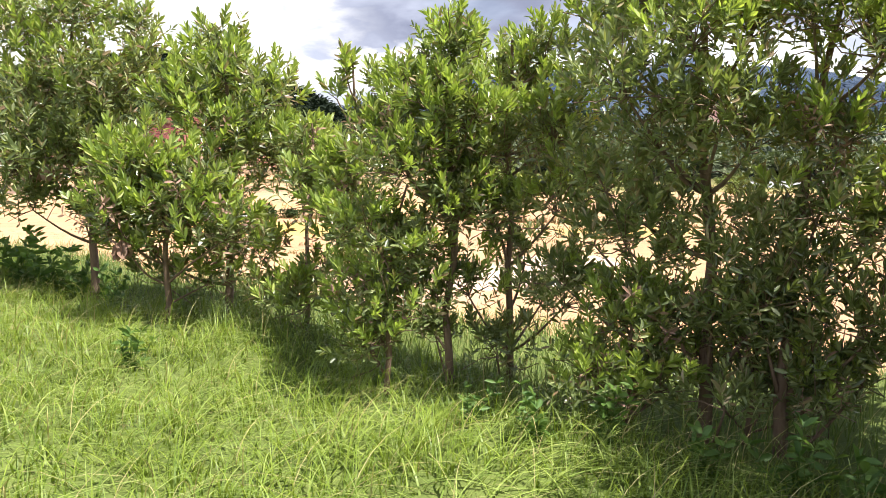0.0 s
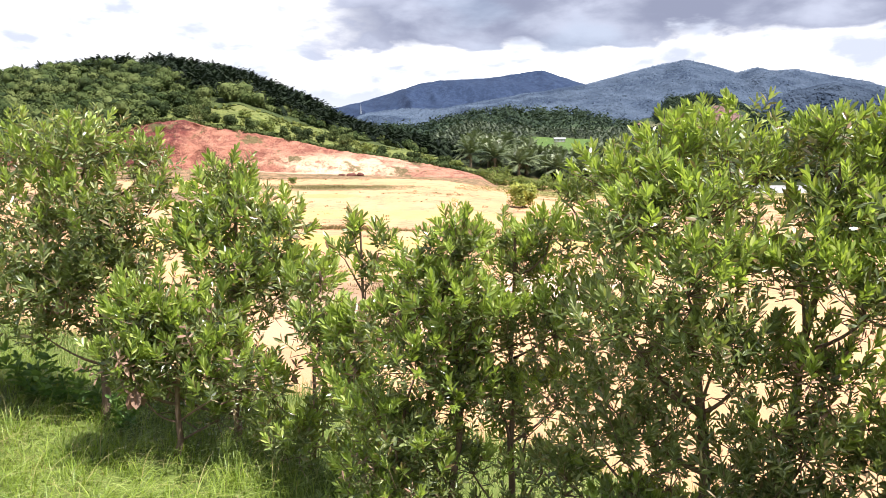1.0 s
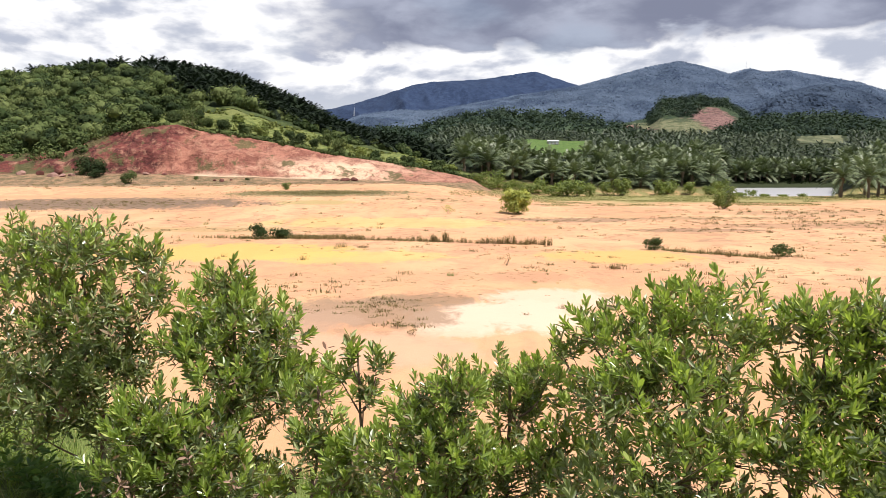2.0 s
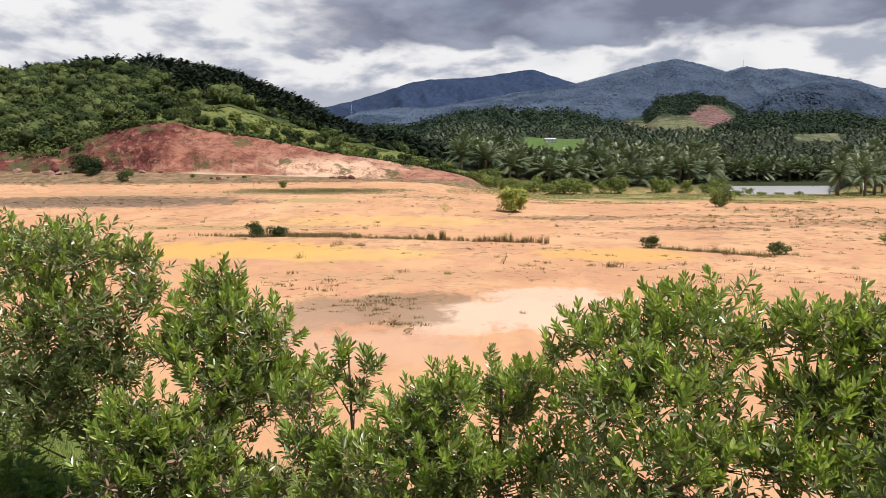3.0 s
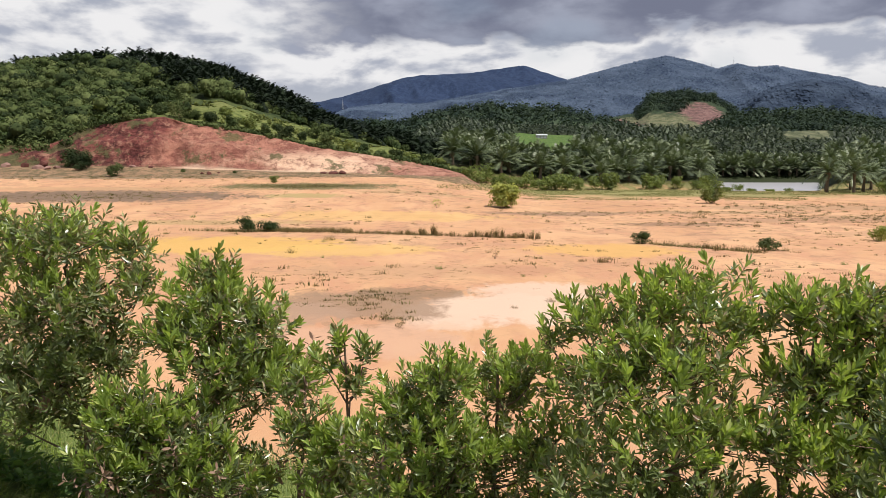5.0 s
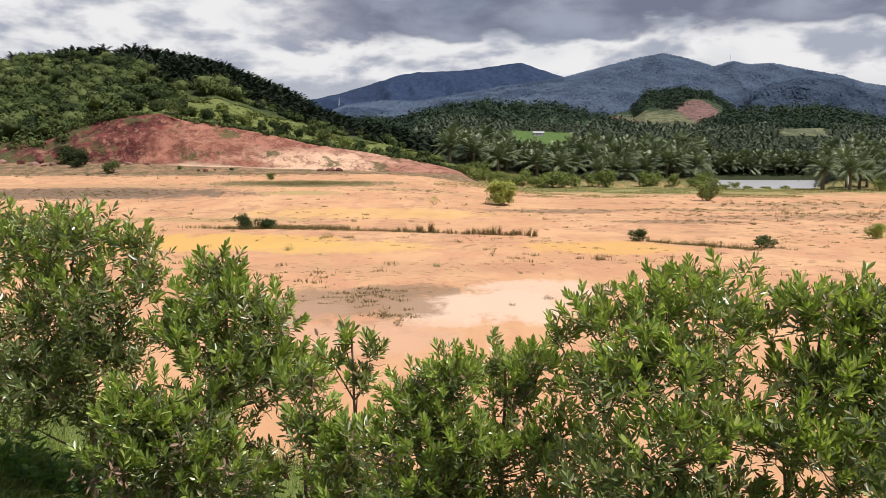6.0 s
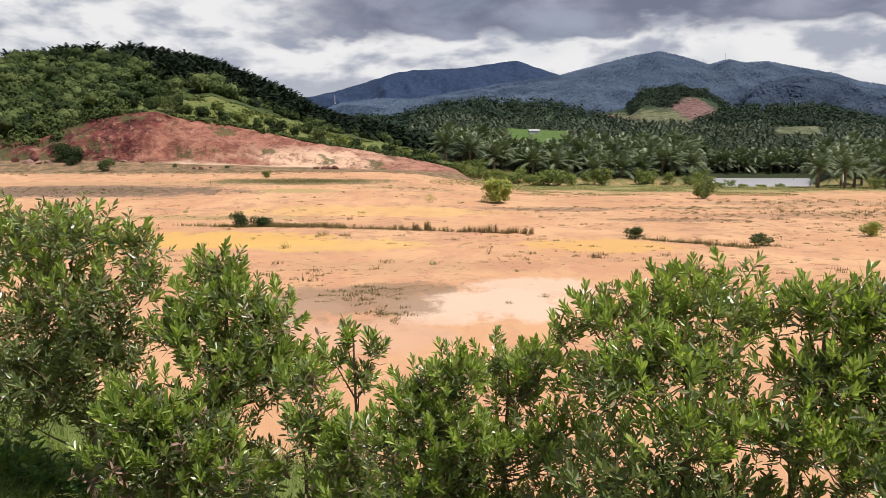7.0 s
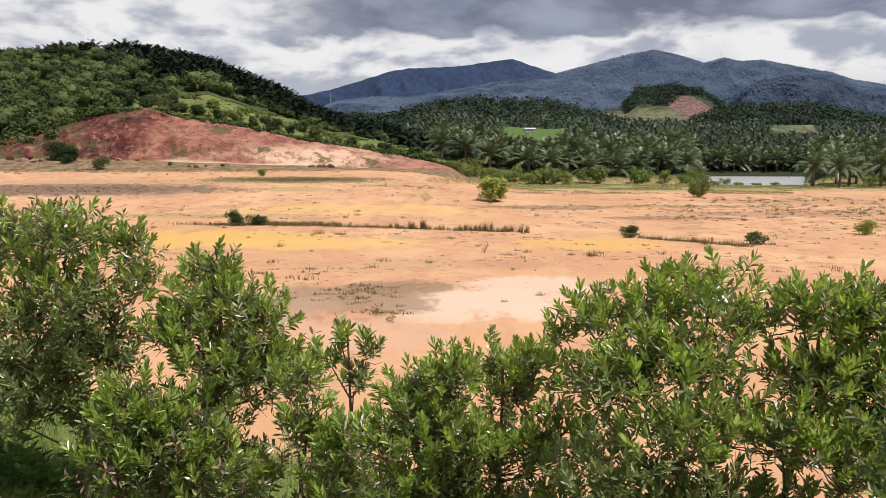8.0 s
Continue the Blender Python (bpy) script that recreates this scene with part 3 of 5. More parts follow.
ridge("low_hill", "low dark wooded hill behind the plantation", ((-0.16, 0.030), (-0.12, 0.046), (-0.06, 0.048), (-0.017, 0.050), (0.025, 0.062), (0.09, 0.0705), (0.127, 0.0710), (0.17, 0.066), (0.23, 0.055), (0.30, 0.035)), 560, 740, 950, 0.016, FOREST, 3, 71, (110, 40))
ridge("quarry_hill", "wooded hill with a bare red quarry face", ((0.20, 0.045), (0.235, 0.058), (0.275, 0.066), (0.29, 0.086), (0.33, 0.090), (0.37, 0.086), (0.40, 0.066), (0.46, 0.05)), 800, 1080, 1350, 0.03, QUARRY_HILL, 3, 81, (110, 40))
ridge("low_hill_right", "low dark wooded hill behind the palms", ((0.30, 0.030), (0.36, 0.045), (0.41, 0.060), (0.48, 0.067), (0.55, 0.060), (0.62, 0.045), (0.75, 0.03)), 600, 800, 1050, 0.02, FOREST, 3, 91, (110, 40))



def canopy(name, label, table, front, top, foot_e, relief, seed, count, size, material):
    """Forest crowns standing on the face of a ridge."""
    r = np.random.default_rng(seed + 7)
    u, t = r.uniform(table[0][0], min(table[-1][0], 0.66), count), r.random(count) ** 0.8
    d = front + (top - front) * t * 1.01
    e = foot_e + (crest(u, table) - foot_e) * (0.55 * t + 0.45 * np.sin(t * math.pi / 2))
    z = EYE_Z + e * d + relief * lattice(u * top + 0.15 * d, d * 0.24, (top - front) * 0.26, seed, 3, True) * np.sin(np.clip(t, 0, 1) * math.pi) ** 0.8
    # every crown is a tilted tuft of foliage, facing up and outwards
    face = np.array((0.0, -0.55, 0.75)) + r.normal(0, 0.26, (count, 3))
    across = np.cross(face, r.normal(0, 1, (count, 3)))
    across = across / np.linalg.norm(across, axis=1)[:, None]
    up = np.cross(across, face)
    up = up / np.linalg.norm(up, axis=1)[:, None]
    p = np.stack([u * d, d, z + r.uniform(0.0, 0.6, count) * size], -1)
    k = (size * r.uniform(0.5, 1.3, count))[:, None]
    verts = np.stack([p - across * k * 0.5, p + up * k * 0.42, p + across * k * 0.5, p - up * k * 0.42], 1)
    return tagged(part(name, quick_mesh(name, verts.reshape(-1, 3), np.arange(count * 4).reshape(-1, 4)), material), label, "forest", kind="stuff")


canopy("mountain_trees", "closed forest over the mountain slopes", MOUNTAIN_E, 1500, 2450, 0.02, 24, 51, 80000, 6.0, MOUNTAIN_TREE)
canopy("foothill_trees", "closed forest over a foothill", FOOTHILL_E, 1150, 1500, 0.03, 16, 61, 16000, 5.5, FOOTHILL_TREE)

# ------------------------------------------------------------------ leaves and shoots
def leaf(base, out, length, width, droop, r):
    """One folded, bowed leaf blade: verts and quads."""
    out = np.asarray(out, float) / np.linalg.norm(out)
    sidew = np.cross(out, (0, 0, 1.0))
    sidew = sidew / (np.linalg.norm(sidew) + 1e-6)
    upw = np.cross(sidew, out)
    spin = r.uniform(-1.3, 1.3)
    sidew, upw = sidew * math.cos(spin) + upw * math.sin(spin), upw * math.cos(spin) - sidew * math.sin(spin)
    base = np.asarray(base)
    lift = upw * width * r.uniform(0.10, 0.30)
    one = base + out * length * 0.36 - upw * droop * length * 0.13 + lift
    two = base + out * length * 0.74 - upw * droop * length * 0.55 + lift
    tip = base + out * length - upw * droop * length
    verts = (base, one - sidew * width * 0.46, two - sidew * width * 0.40, tip, two + sidew * width * 0.40, one + sidew * width * 0.46)
    return np.array(verts), np.array(((0, 3, 2, 1), (0, 5, 4, 3)))


def shoot_mesh(name, seed, leaves, length, leaf_length, spread):
    """A twig end with leaves set spirally round it."""
    r = np.random.default_rng(seed)
    bend = r.uniform(-0.12, 0.12, 2)
    axis = [np.array((bend[0] * t * t, bend[1] * t * t, t)) * length for t in np.linspace(0, 1, 5)]
    pieces = [tube(axis, np.linspace(0.005, 0.002, 5), 3)]
    turn = r.uniform(0, math.tau)
    for i in range(leaves):
        t = (i + 0.6) / leaves
        turn += 2.4 + r.uniform(-0.4, 0.4)
        open_angle = radians(spread * (1 - 0.62 * t) + r.uniform(-12, 12))
        out = (math.cos(turn) * math.sin(open_angle), math.sin(turn) * math.sin(open_angle), math.cos(open_angle))
        base = np.array((bend[0] * t * t, bend[1] * t * t, t)) * length
        size = leaf_length * r.uniform(0.72, 1.12) * (1.0 - 0.25 * max(0, t - 0.75) * 4)
        pieces.append(leaf(base, out, size, size * r.uniform(0.25, 0.33), r.uniform(-0.22, 0.12), r))
    data = joined(pieces)
    me = quick_mesh(name, *data, False)
    SHOOT_DATA[me] = data
    return me


SHOOT_DATA = {}
DRY_SHOOTS = []
SHOOTS = [shoot_mesh("leaf_shoot", 100 + i, 13 + i % 5, 0.17, 0.118, 54) for i in range(8)]
for me in SHOOTS:
    me.materials.append(LEAF)
SHADED_OLD_SHOOTS = [shoot_mesh("inner_leaf_shoot", 140 + i, 11 + i % 4, 0.22, 0.112, 88) for i in range(6)]
for me in SHADED_OLD_SHOOTS:
    me.materials.append(SHADED_OLD_LEAF)


DRY_SHOOTS += [shoot_mesh("dry_leaf_shoot", 170 + i, 10, 0.22, 0.10, 120) for i in range(3)]
for me in DRY_SHOOTS:
    me.materials.append(DRY_LEAF)


def limb(a, b, r0, r1, r, sag=0.12, steps=6):
    a, b = np.asarray(a, float), np.asarray(b, float)
    mid = r.uniform(-1, 1, 3) * sag * np.linalg.norm(b - a) * 0.5 + np.array((0, 0, -sag * np.linalg.norm(b - a) * 0.5))
    ts = np.linspace(0, 1, steps)
    pts = [a + (b - a) * t + mid * math.sin(math.pi * t) for t in ts]
    return tube(pts, r0 + (r1 - r0) * ts, 6), np.array(pts)


def acacia(label, foot, top, clumps, shoots, seed, stem=0.035, scale=1.0, bare=False, dry=0.05, shade_share=0.12):
    """A young broad-leaved tree: trunk, limbs, twigs, inner foliage and leaf shoots."""
    r = np.random.default_rng(seed)
    foot = np.array((foot[0], foot[1], float(ground_height(foot[0], foot[1])) - 0.06))
    tree = new("tree")
    tree.location = foot
    tagged(tree, label, "tree", group="row of young trees")
    top = np.asarray(top, float) - foot
    ts = np.linspace(0, 1, 9)
    wig = np.cumsum(r.normal(0, 0.025, (9, 3)), 0) * np.array((1, 1, 0.1))
    wig[0] = 0
    axis = np.outer(ts, top) + wig
    axis[:, :2] = wig[:, :2] + np.outer(ts ** 1.5, top[:2])
    part("trunk", quick_mesh("trunk", *tube(axis, stem * (1 - 0.8 * ts) + 0.004, 8), True), BARK, tree)
    centres = np.array(clumps, float)
    centres[:, 2] -= DROP
    # lower boughs down to the grass
    spread = centres[:, :2].std(0).clip(0.18, 0.5)
    for z in np.arange(0.45 + foot[2], (0.0 if bare else centres[:, 2].min() + 0.5), 0.30):
        centres = np.vstack([centres, (*(foot[:2] * 0.6 + centres[:, :2].mean(0) * 0.4 + r.normal(0, 1, 2) * spread), z, r.uniform(0.22, 0.34))])
    weight = centres[:, 3] ** 2.0 * (0.62 + 0.38 * smooth_step(0.9, 1.9, centres[:, 2]))
    counts = np.maximum(4, (weight / weight.sum() * shoots)).astype(int)
    twigs, inside = [], []
    made = 0
    for (cx, cy, cz, cr), count in zip(centres, counts):
        c = np.array((cx, cy, cz)) - foot
        low = np.clip(c[2] - 0.25 - 0.5 * np.linalg.norm(c[:2] - axis[4, :2]), 0.15, axis[-1, 2] - 0.1)
        k = int(np.argmin(np.abs(axis[:, 2] - low)))
        tubes, path = limb(axis[k], c + np.array((0, 0, -0.3 * cr)), stem * 0.42, 0.006, r)
        bough = part("limb", quick_mesh("limb", *tubes, True), BARK, tree)
        for i in range(count):
            d = r.normal(0, 1, 3)
            reach = min(np.linalg.norm(d) * 0.47, 1.0)
            d = d / np.linalg.norm(d)
            q = c + d * cr * reach * np.array((1.12, 1.12, 1.0))
            near = path[int(np.argmin(np.linalg.norm(path - q, axis=1)))]
            if i % 5 == 0:
                twigs.append(tube([near, (near + q) / 2 + r.normal(0, 0.03, 3), q], (0.005, 0.004, 0.003), 3))
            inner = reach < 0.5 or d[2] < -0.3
            # inner shoots and a set share of outer ones get shade-darkened leaves
            pool = SHADED_OLD_SHOOTS if inner or r.random() < shade_share else SHOOTS
            lean = Vector((d[0] * 0.55, d[1] * 0.55, 0.95)) + Vector(r.normal(0, 0.28, 3))
            quat = lean.to_track_quat("Z", "Y") @ Euler((0, 0, r.uniform(0, 6.28))).to_quaternion()
            size = r.uniform(0.75, 1.2) * scale
            withered = cz < 1.9 and r.random() < dry
            if withered:
                pool, inner = DRY_SHOOTS, False
            me = pool[int(r.integers(len(pool)))]
            m = Matrix.LocRotScale(Vector(q - d * 0.08), quat, Vector((size, size, size)))
            if made < 300 and not inner:
                part("leaf_shoot", me, None, bough).matrix_local = m
                made += 1
            else:
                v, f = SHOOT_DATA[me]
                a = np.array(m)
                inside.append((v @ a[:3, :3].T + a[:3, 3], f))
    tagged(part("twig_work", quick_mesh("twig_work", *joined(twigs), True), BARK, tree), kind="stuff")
    tagged(part("inner_foliage", quick_mesh("inner_foliage", *joined(inside), False), SHADED_OLD_LEAF, tree), kind="stuff")
    return tree


DROP = 0.15
# the two leftmost trees get more of the shade-darkened leaves
acacia("tall bushy young tree with dense glossy leaves", (-3.75, 8.3), (-3.8, 8.2, 2.9), [(-4.32, 8.40, 3.21, 0.50), (-3.70, 8.00, 3.32, 0.40), (-3.13, 8.20, 3.19, 0.30), (-4.15, 8.20, 2.57, 0.60), (-3.48, 8.00, 2.60, 0.55), (-2.98, 8.00, 2.86, 0.27), (-4.32, 8.00, 1.90, 0.60), (-3.76, 7.90, 1.98, 0.50), (-3.34, 8.00, 2.07, 0.45), (-4.19, 8.00, 1.45, 0.36), (-3.76, 8.20, 1.30, 0.30)], 1040, 201, 0.045, 0.92, True, shade_share=0.5)
acacia("tall bushy young tree, its crown wide and dark", (-5.3, 8.7), (-5.3, 8.7, 2.8), [(-5.23, 8.60, 2.83, 0.70), (-5.07, 8.40, 1.87, 0.60), (-5.8, 8.8, 2.2, 0.6), (-5.4, 8.6, 1.2, 0.5), (-6.3, 9.2, 2.6, 0.7), (-6.4, 9.2, 1.6, 0.6)], 680, 202, 0.045, 0.92, True, shade_share=0.6)
acacia("young tree with a pointed leafy crown", (-2.15, 7.75), (-2.2, 7.8, 2.8), [(-2.22, 7.90, 2.94, 0.28), (-2.23, 7.80, 2.63, 0.45), (-1.81, 7.80, 2.51, 0.40), (-2.48, 7.60, 2.42, 0.34), (-2.03, 7.60, 2.04, 0.55), (-1.71, 7.80, 1.93, 0.45), (-2.85, 7.40, 1.18, 0.40), (-2.2, 7.5, 1.45, 0.45), (-2.0, 7.80, 0.95, 0.36)], 837, 203, 0.04, 0.92, shade_share=0.25)
acacia("low bushy young tree in front of the row", (-2.6, 7.2), (-2.5, 7.0, 1.7), [(-2.67, 7.00, 1.78, 0.42), (-2.45, 6.90, 1.38, 0.42), (-2.89, 7.00, 1.35, 0.40), (-1.92, 6.80, 1.25, 0.42), (-2.21, 7.00, 1.61, 0.38)], 521, 204, 0.03, 0.92)
acacia("slender sapling with a narrow crown", (-0.74, 6.6), (-0.78, 6.6, 2.5), [(-0.79, 6.60, 2.54, 0.12), (-0.59, 6.60, 2.42, 0.13), (-0.88, 6.60, 2.36, 0.10), (-0.70, 6.60, 2.16, 0.16), (-0.71, 6.30, 1.72, 0.30), (-0.80, 6.20, 1.35, 0.32)], 255, 205, 0.022, 0.92)
acacia("thin sapling with yellowing leaves", (-1.3, 7.3), (-1.25, 7.2, 2.0), [(-1.27, 7.20, 1.96, 0.27), (-1.50, 8.00, 1.96, 0.36), (-1.18, 7.00, 1.60, 0.36), (-1.14, 7.00, 0.80, 0.28), (-1.35, 6.9, 0.55, 0.30), (-1.66, 7.2, 1.0, 0.26), (-1.55, 7.1, 0.65, 0.28)], 292, 206, 0.022, 0.92, True)
acacia("young leafy tree with several thin stems", (0.05, 5.45), (0.0, 5.4, 2.5), [(-0.20, 5.60, 2.36, 0.26), (0.05, 5.30, 2.55, 0.28), (-0.07, 5.30, 2.20, 0.33), (-0.36, 5.50, 2.02, 0.30), (0.16, 5.20, 2.10, 0.33), (-0.23, 5.20, 1.80, 0.35), (0.1, 5.3, 1.5, 0.3)], 858, 207, 0.028, 0.66)
acacia("low dense sapling in the grass", (-0.40, 5.35), (-0.4, 5.3, 1.5), [(-0.36, 5.30, 0.91, 0.40), (-0.51, 5.20, 0.65, 0.30), (-0.5, 5.3, 1.4, 0.32), (-0.2, 5.2, 1.25, 0.3)], 345, 208, 0.02, 0.66)
acacia("young leafy tree with a forked stem", (0.5, 5.7), (0.5, 5.7, 2.5), [(0.43, 5.90, 2.50, 0.28), (0.54, 5.70, 2.33, 0.30), (0.72, 5.60, 2.57, 0.28), (0.43, 5.40, 1.95, 0.38), (0.74, 5.30, 2.05, 0.40), (0.35, 5.5, 1.55, 0.32), (0.75, 5.2, 1.55, 0.33), (0.18, 5.50, 0.95, 0.32), (0.80, 5.10, 0.95, 0.33)], 765, 209, 0.028, 0.66)
acacia("tallest young tree with a broad bright crown", (1.57, 4.6), (1.5, 4.65, 3.0), [(1.44, 4.80, 3.17, 0.28), (1.67, 4.70, 3.24, 0.32), (1.20, 5.00, 3.06, 0.28), (1.52, 4.50, 2.91, 0.38), (1.21, 4.60, 2.82, 0.38), (1.83, 4.60, 3.08, 0.26), (1.02, 5.20, 3.05, 0.22), (0.85, 5.30, 2.88, 0.17), (1.04, 4.90, 2.63, 0.34), (1.32, 4.20, 2.50, 0.36), (1.66, 4.30, 2.55, 0.32), (1.02, 4.40, 2.25, 0.36), (1.25, 4.5, 1.95, 0.36), (1.70, 4.4, 1.95, 0.36), (1.3, 4.6, 1.5, 0.32), (1.78, 4.5, 1.45, 0.32), (1.0, 4.8, 1.7, 0.32), (1.5, 4.2, 2.15, 0.3), (0.95, 4.9, 1.35, 0.26), (1.40, 4.7, 1.15, 0.28), (0.80, 5.1, 1.05, 0.25), (1.55, 4.45, 0.90, 0.28), (1.15, 4.65, 0.90, 0.28), (1.75, 4.4, 1.30, 0.28)], 1414, 210, 0.042, 0.66)
acacia("leggy young tree with brown lower leaves", (1.93, 4.35), (2.2, 4.35, 3.1), [(2.13, 4.40, 3.25, 0.24), (2.40, 4.40, 3.13, 0.28), (2.53, 4.30, 3.25, 0.28), (2.15, 4.30, 2.85, 0.34), (2.43, 4.20, 2.80, 0.36), (1.90, 4.10, 2.55, 0.28), (2.21, 4.00, 2.40, 0.34), (2.1, 4.2, 1.95, 0.34), (2.0, 4.2, 1.55, 0.33), (2.03, 4.20, 1.15, 0.30), (2.21, 4.00, 0.95, 0.30), (2.35, 4.25, 1.45, 0.30), (2.50, 4.15, 1.05, 0.32), (1.80, 4.35, 0.95, 0.28), (2.30, 4.20, 0.65, 0.30)], 1077, 211, 0.035, 0.66, dry=0.22)
acacia("leggy young tree at the end of the row", (2.75, 4.3), (2.8, 4.3, 3.1), [(2.82, 4.30, 3.08, 0.40), (2.7, 4.2, 2.4, 0.4), (3.2, 4.3, 2.7, 0.4), (2.6, 4.1, 1.7, 0.35), (3.1, 4.2, 1.8, 0.4), (2.6, 4.0, 1.0, 0.3), (3.6, 4.2, 2.5, 0.45), (2.85, 4.1, 1.35, 0.34), (2.75, 4.0, 0.65, 0.32), (2.45, 4.1, 1.35, 0.30)], 1038, 212, 0.035, 0.66, dry=0.12)
# the next three stand out of view at the right, to shade the grass
acacia("bushy young tree out of view, placed to shade the grass", (3.0, 3.35), (3.05, 3.35, 2.9), [(2.95, 3.4, 2.85, 0.45), (3.3, 3.3, 2.5, 0.5), (2.85, 3.3, 2.2, 0.42), (3.2, 3.3, 1.7, 0.5), (2.75, 3.3, 1.4, 0.4), (2.45, 3.3, 0.62, 0.3), (3.8, 3.2, 2.4, 0.5), (3.7, 3.2, 1.5, 0.5), (2.35, 3.2, 2.95, 0.45), (2.30, 3.2, 2.45, 0.36), (2.05, 3.0, 2.75, 0.30)], 846, 215, 0.035, 0.66)
acacia("tall bushy young tree out of view, added for shade", (2.7, 2.85), (2.72, 2.85, 3.2), [(2.7, 2.85, 3.2, 0.5), (3.0, 2.8, 2.8, 0.55), (2.65, 2.8, 2.5, 0.5), (3.1, 2.8, 2.0, 0.55), (2.75, 2.8, 1.7, 0.5), (3.0, 2.7, 1.2, 0.5), (3.4, 2.7, 2.4, 0.5)], 437, 216, 0.035, 0.85)
acacia("unseen bushy young tree added to shade the grass", (2.25, 2.3), (2.25, 2.3, 3.0), [(2.2, 2.3, 3.0, 0.45), (2.6, 2.2, 2.5, 0.55), (2.15, 2.3, 2.3, 0.45), (2.4, 2.2, 1.6, 0.5), (2.0, 2.3, 2.7, 0.35), (2.05, 2.35, 1.7, 0.35), (2.2, 2.3, 1.1, 0.4), (2.8, 2.2, 1.9, 0.55)], 1076, 217, 0.035, 0.85)
acacia("low shaded shrub under the trees", (1.1, 4.65), (1.1, 4.6, 0.9), [(1.12, 4.60, 0.86, 0.32), (1.25, 4.50, 0.52, 0.28), (0.91, 4.50, 0.51, 0.33)], 316, 213, 0.018, 0.66)
acacia("low shaded shrub under the trees", (1.8, 4.6), (1.75, 4.5, 0.9), [(1.75, 4.50, 0.86, 0.30), (2.08, 4.20, 0.54, 0.28), (1.55, 4.7, 0.6, 0.25)], 281, 214, 0.018, 0.66)


# ------------------------------------------------------------------ grass
def blades(name, xs, ys, heights, widths, lean, material, seed, segments=4, lay=None):
    """Many bowed grass blades in one mesh."""
    r = np.random.default_rng(seed)
    n = len(xs)
    base = np.stack([xs, ys, ground_height(xs, ys) - 0.02], -1)
    a = r.uniform(0, math.tau, n) if lay is None else r.normal(lay, 0.85, n)
    d = np.stack([np.cos(a), np.sin(a), np.zeros(n)], -1)
    s = np.stack([-np.sin(a), np.cos(a), np.zeros(n)], -1)
    bow = lean * r.uniform(0.3, 1.5, n)
    verts = np.zeros((n, segments * 2 + 1, 3), np.float32)
    for i in range(segments):
        t = i / segments
        reach = (heights * bow * t ** 1.8)[:, None] * d
        lift = (heights * (t - 0.45 * np.minimum(bow, 1.4) * t ** 3))[:, None] * np.array((0, 0, 1.0))
        wd = (widths * (1 - t ** 1.6) * 0.5)[:, None] * s
        verts[:, i * 2] = base + reach + lift - wd
        verts[:, i * 2 + 1] = base + reach + lift + wd
    verts[:, -1] = base + (heights * bow)[:, None] * d + (heights * (1 - 0.45 * np.minimum(bow, 1.4)))[:, None] * np.array((0, 0, 1.0))
    faces = []
    for i in range(segments - 1):
        faces += [(i * 2, i * 2 + 1, i * 2 + 3), (i * 2, i * 2 + 3, i * 2 + 2)]
    k = segments * 2
    faces.append((k - 2, k - 1, k))
    f = (np.array(faces)[None] + (np.arange(n) * (k + 1))[:, None, None]).reshape(-1, 3)
    return part(name, quick_mesh(name, verts.reshape(-1, 3), f, True), material)


def strewn(n, x0, x1, y0, y1, keep, seed, clump=0.6):
    """Places in a box, gathered into loose clumps, where keep(x, y) holds."""
    r = np.random.default_rng(seed)
    x, y = r.uniform(x0, x1, n * 3), r.uniform(y0, y1, n * 3)
    thick = 0.5 + 0.5 * waves(x, y, clump, seed + 1, 3)
    ok = keep(x, y) & (r.random(n * 3) < np.clip(0.35 + thick * 0.6, 0.15, 1))
    return x[ok][:n], y[ok][:n]


def tree_line(x):
    return 6.2 - 0.72 * np.clip(x, -9, 6)


x, y = strewn(42000, -9, 5, 2.2, 13, lambda x, y: y < tree_line(x) + 0.3 - 1.2 * smooth_step(0.0, 1.2, x), 301)
r = np.random.default_rng(302)
tall = 0.80 + 0.32 * waves(x, y, 1.3, 303, 2) + 0.30 * waves(x, y, 0.42, 307, 2)
tagged(blades("grass", x, y, r.uniform(0.12, 0.36, len(x)) * tall, r.uniform(0.005, 0.012, len(x)), 1.0, GRASS, 304), "dense bright green grass on the bank", "grass", kind="stuff")
x, y = strewn(15000, -7, 5.5, -5, 2.3, lambda x, y: x * x * 0.6 + y * y < 26, 341)
tagged(blades("short_grass", x, y, r.uniform(0.12, 0.34, len(x)), r.uniform(0.006, 0.014, len(x)), 0.8, GRASS, 344, 3), "short bright green grass on top of the bank", "grass", kind="stuff")
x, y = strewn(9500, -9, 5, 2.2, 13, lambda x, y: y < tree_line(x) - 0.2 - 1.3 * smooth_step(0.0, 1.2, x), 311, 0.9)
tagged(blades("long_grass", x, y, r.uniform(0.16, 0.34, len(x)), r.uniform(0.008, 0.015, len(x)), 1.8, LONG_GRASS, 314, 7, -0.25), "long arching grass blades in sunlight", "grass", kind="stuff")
# blades below the trees take the shade-darkened colour
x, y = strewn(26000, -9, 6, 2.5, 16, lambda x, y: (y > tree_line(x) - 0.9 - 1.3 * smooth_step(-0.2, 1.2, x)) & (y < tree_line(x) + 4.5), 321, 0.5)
tagged(blades("shaded_grass", x, y, r.uniform(0.15, 0.42, len(x)), r.uniform(0.005, 0.011, len(x)), 0.6, DARK_GRASS, 324), "upright grass under the trees, darkened for their shade", "grass", kind="stuff")
x, y = strewn(3600, -9, 5, 2.2, 14, lambda x, y: y < tree_line(x) + 2.5, 331, 0.4)
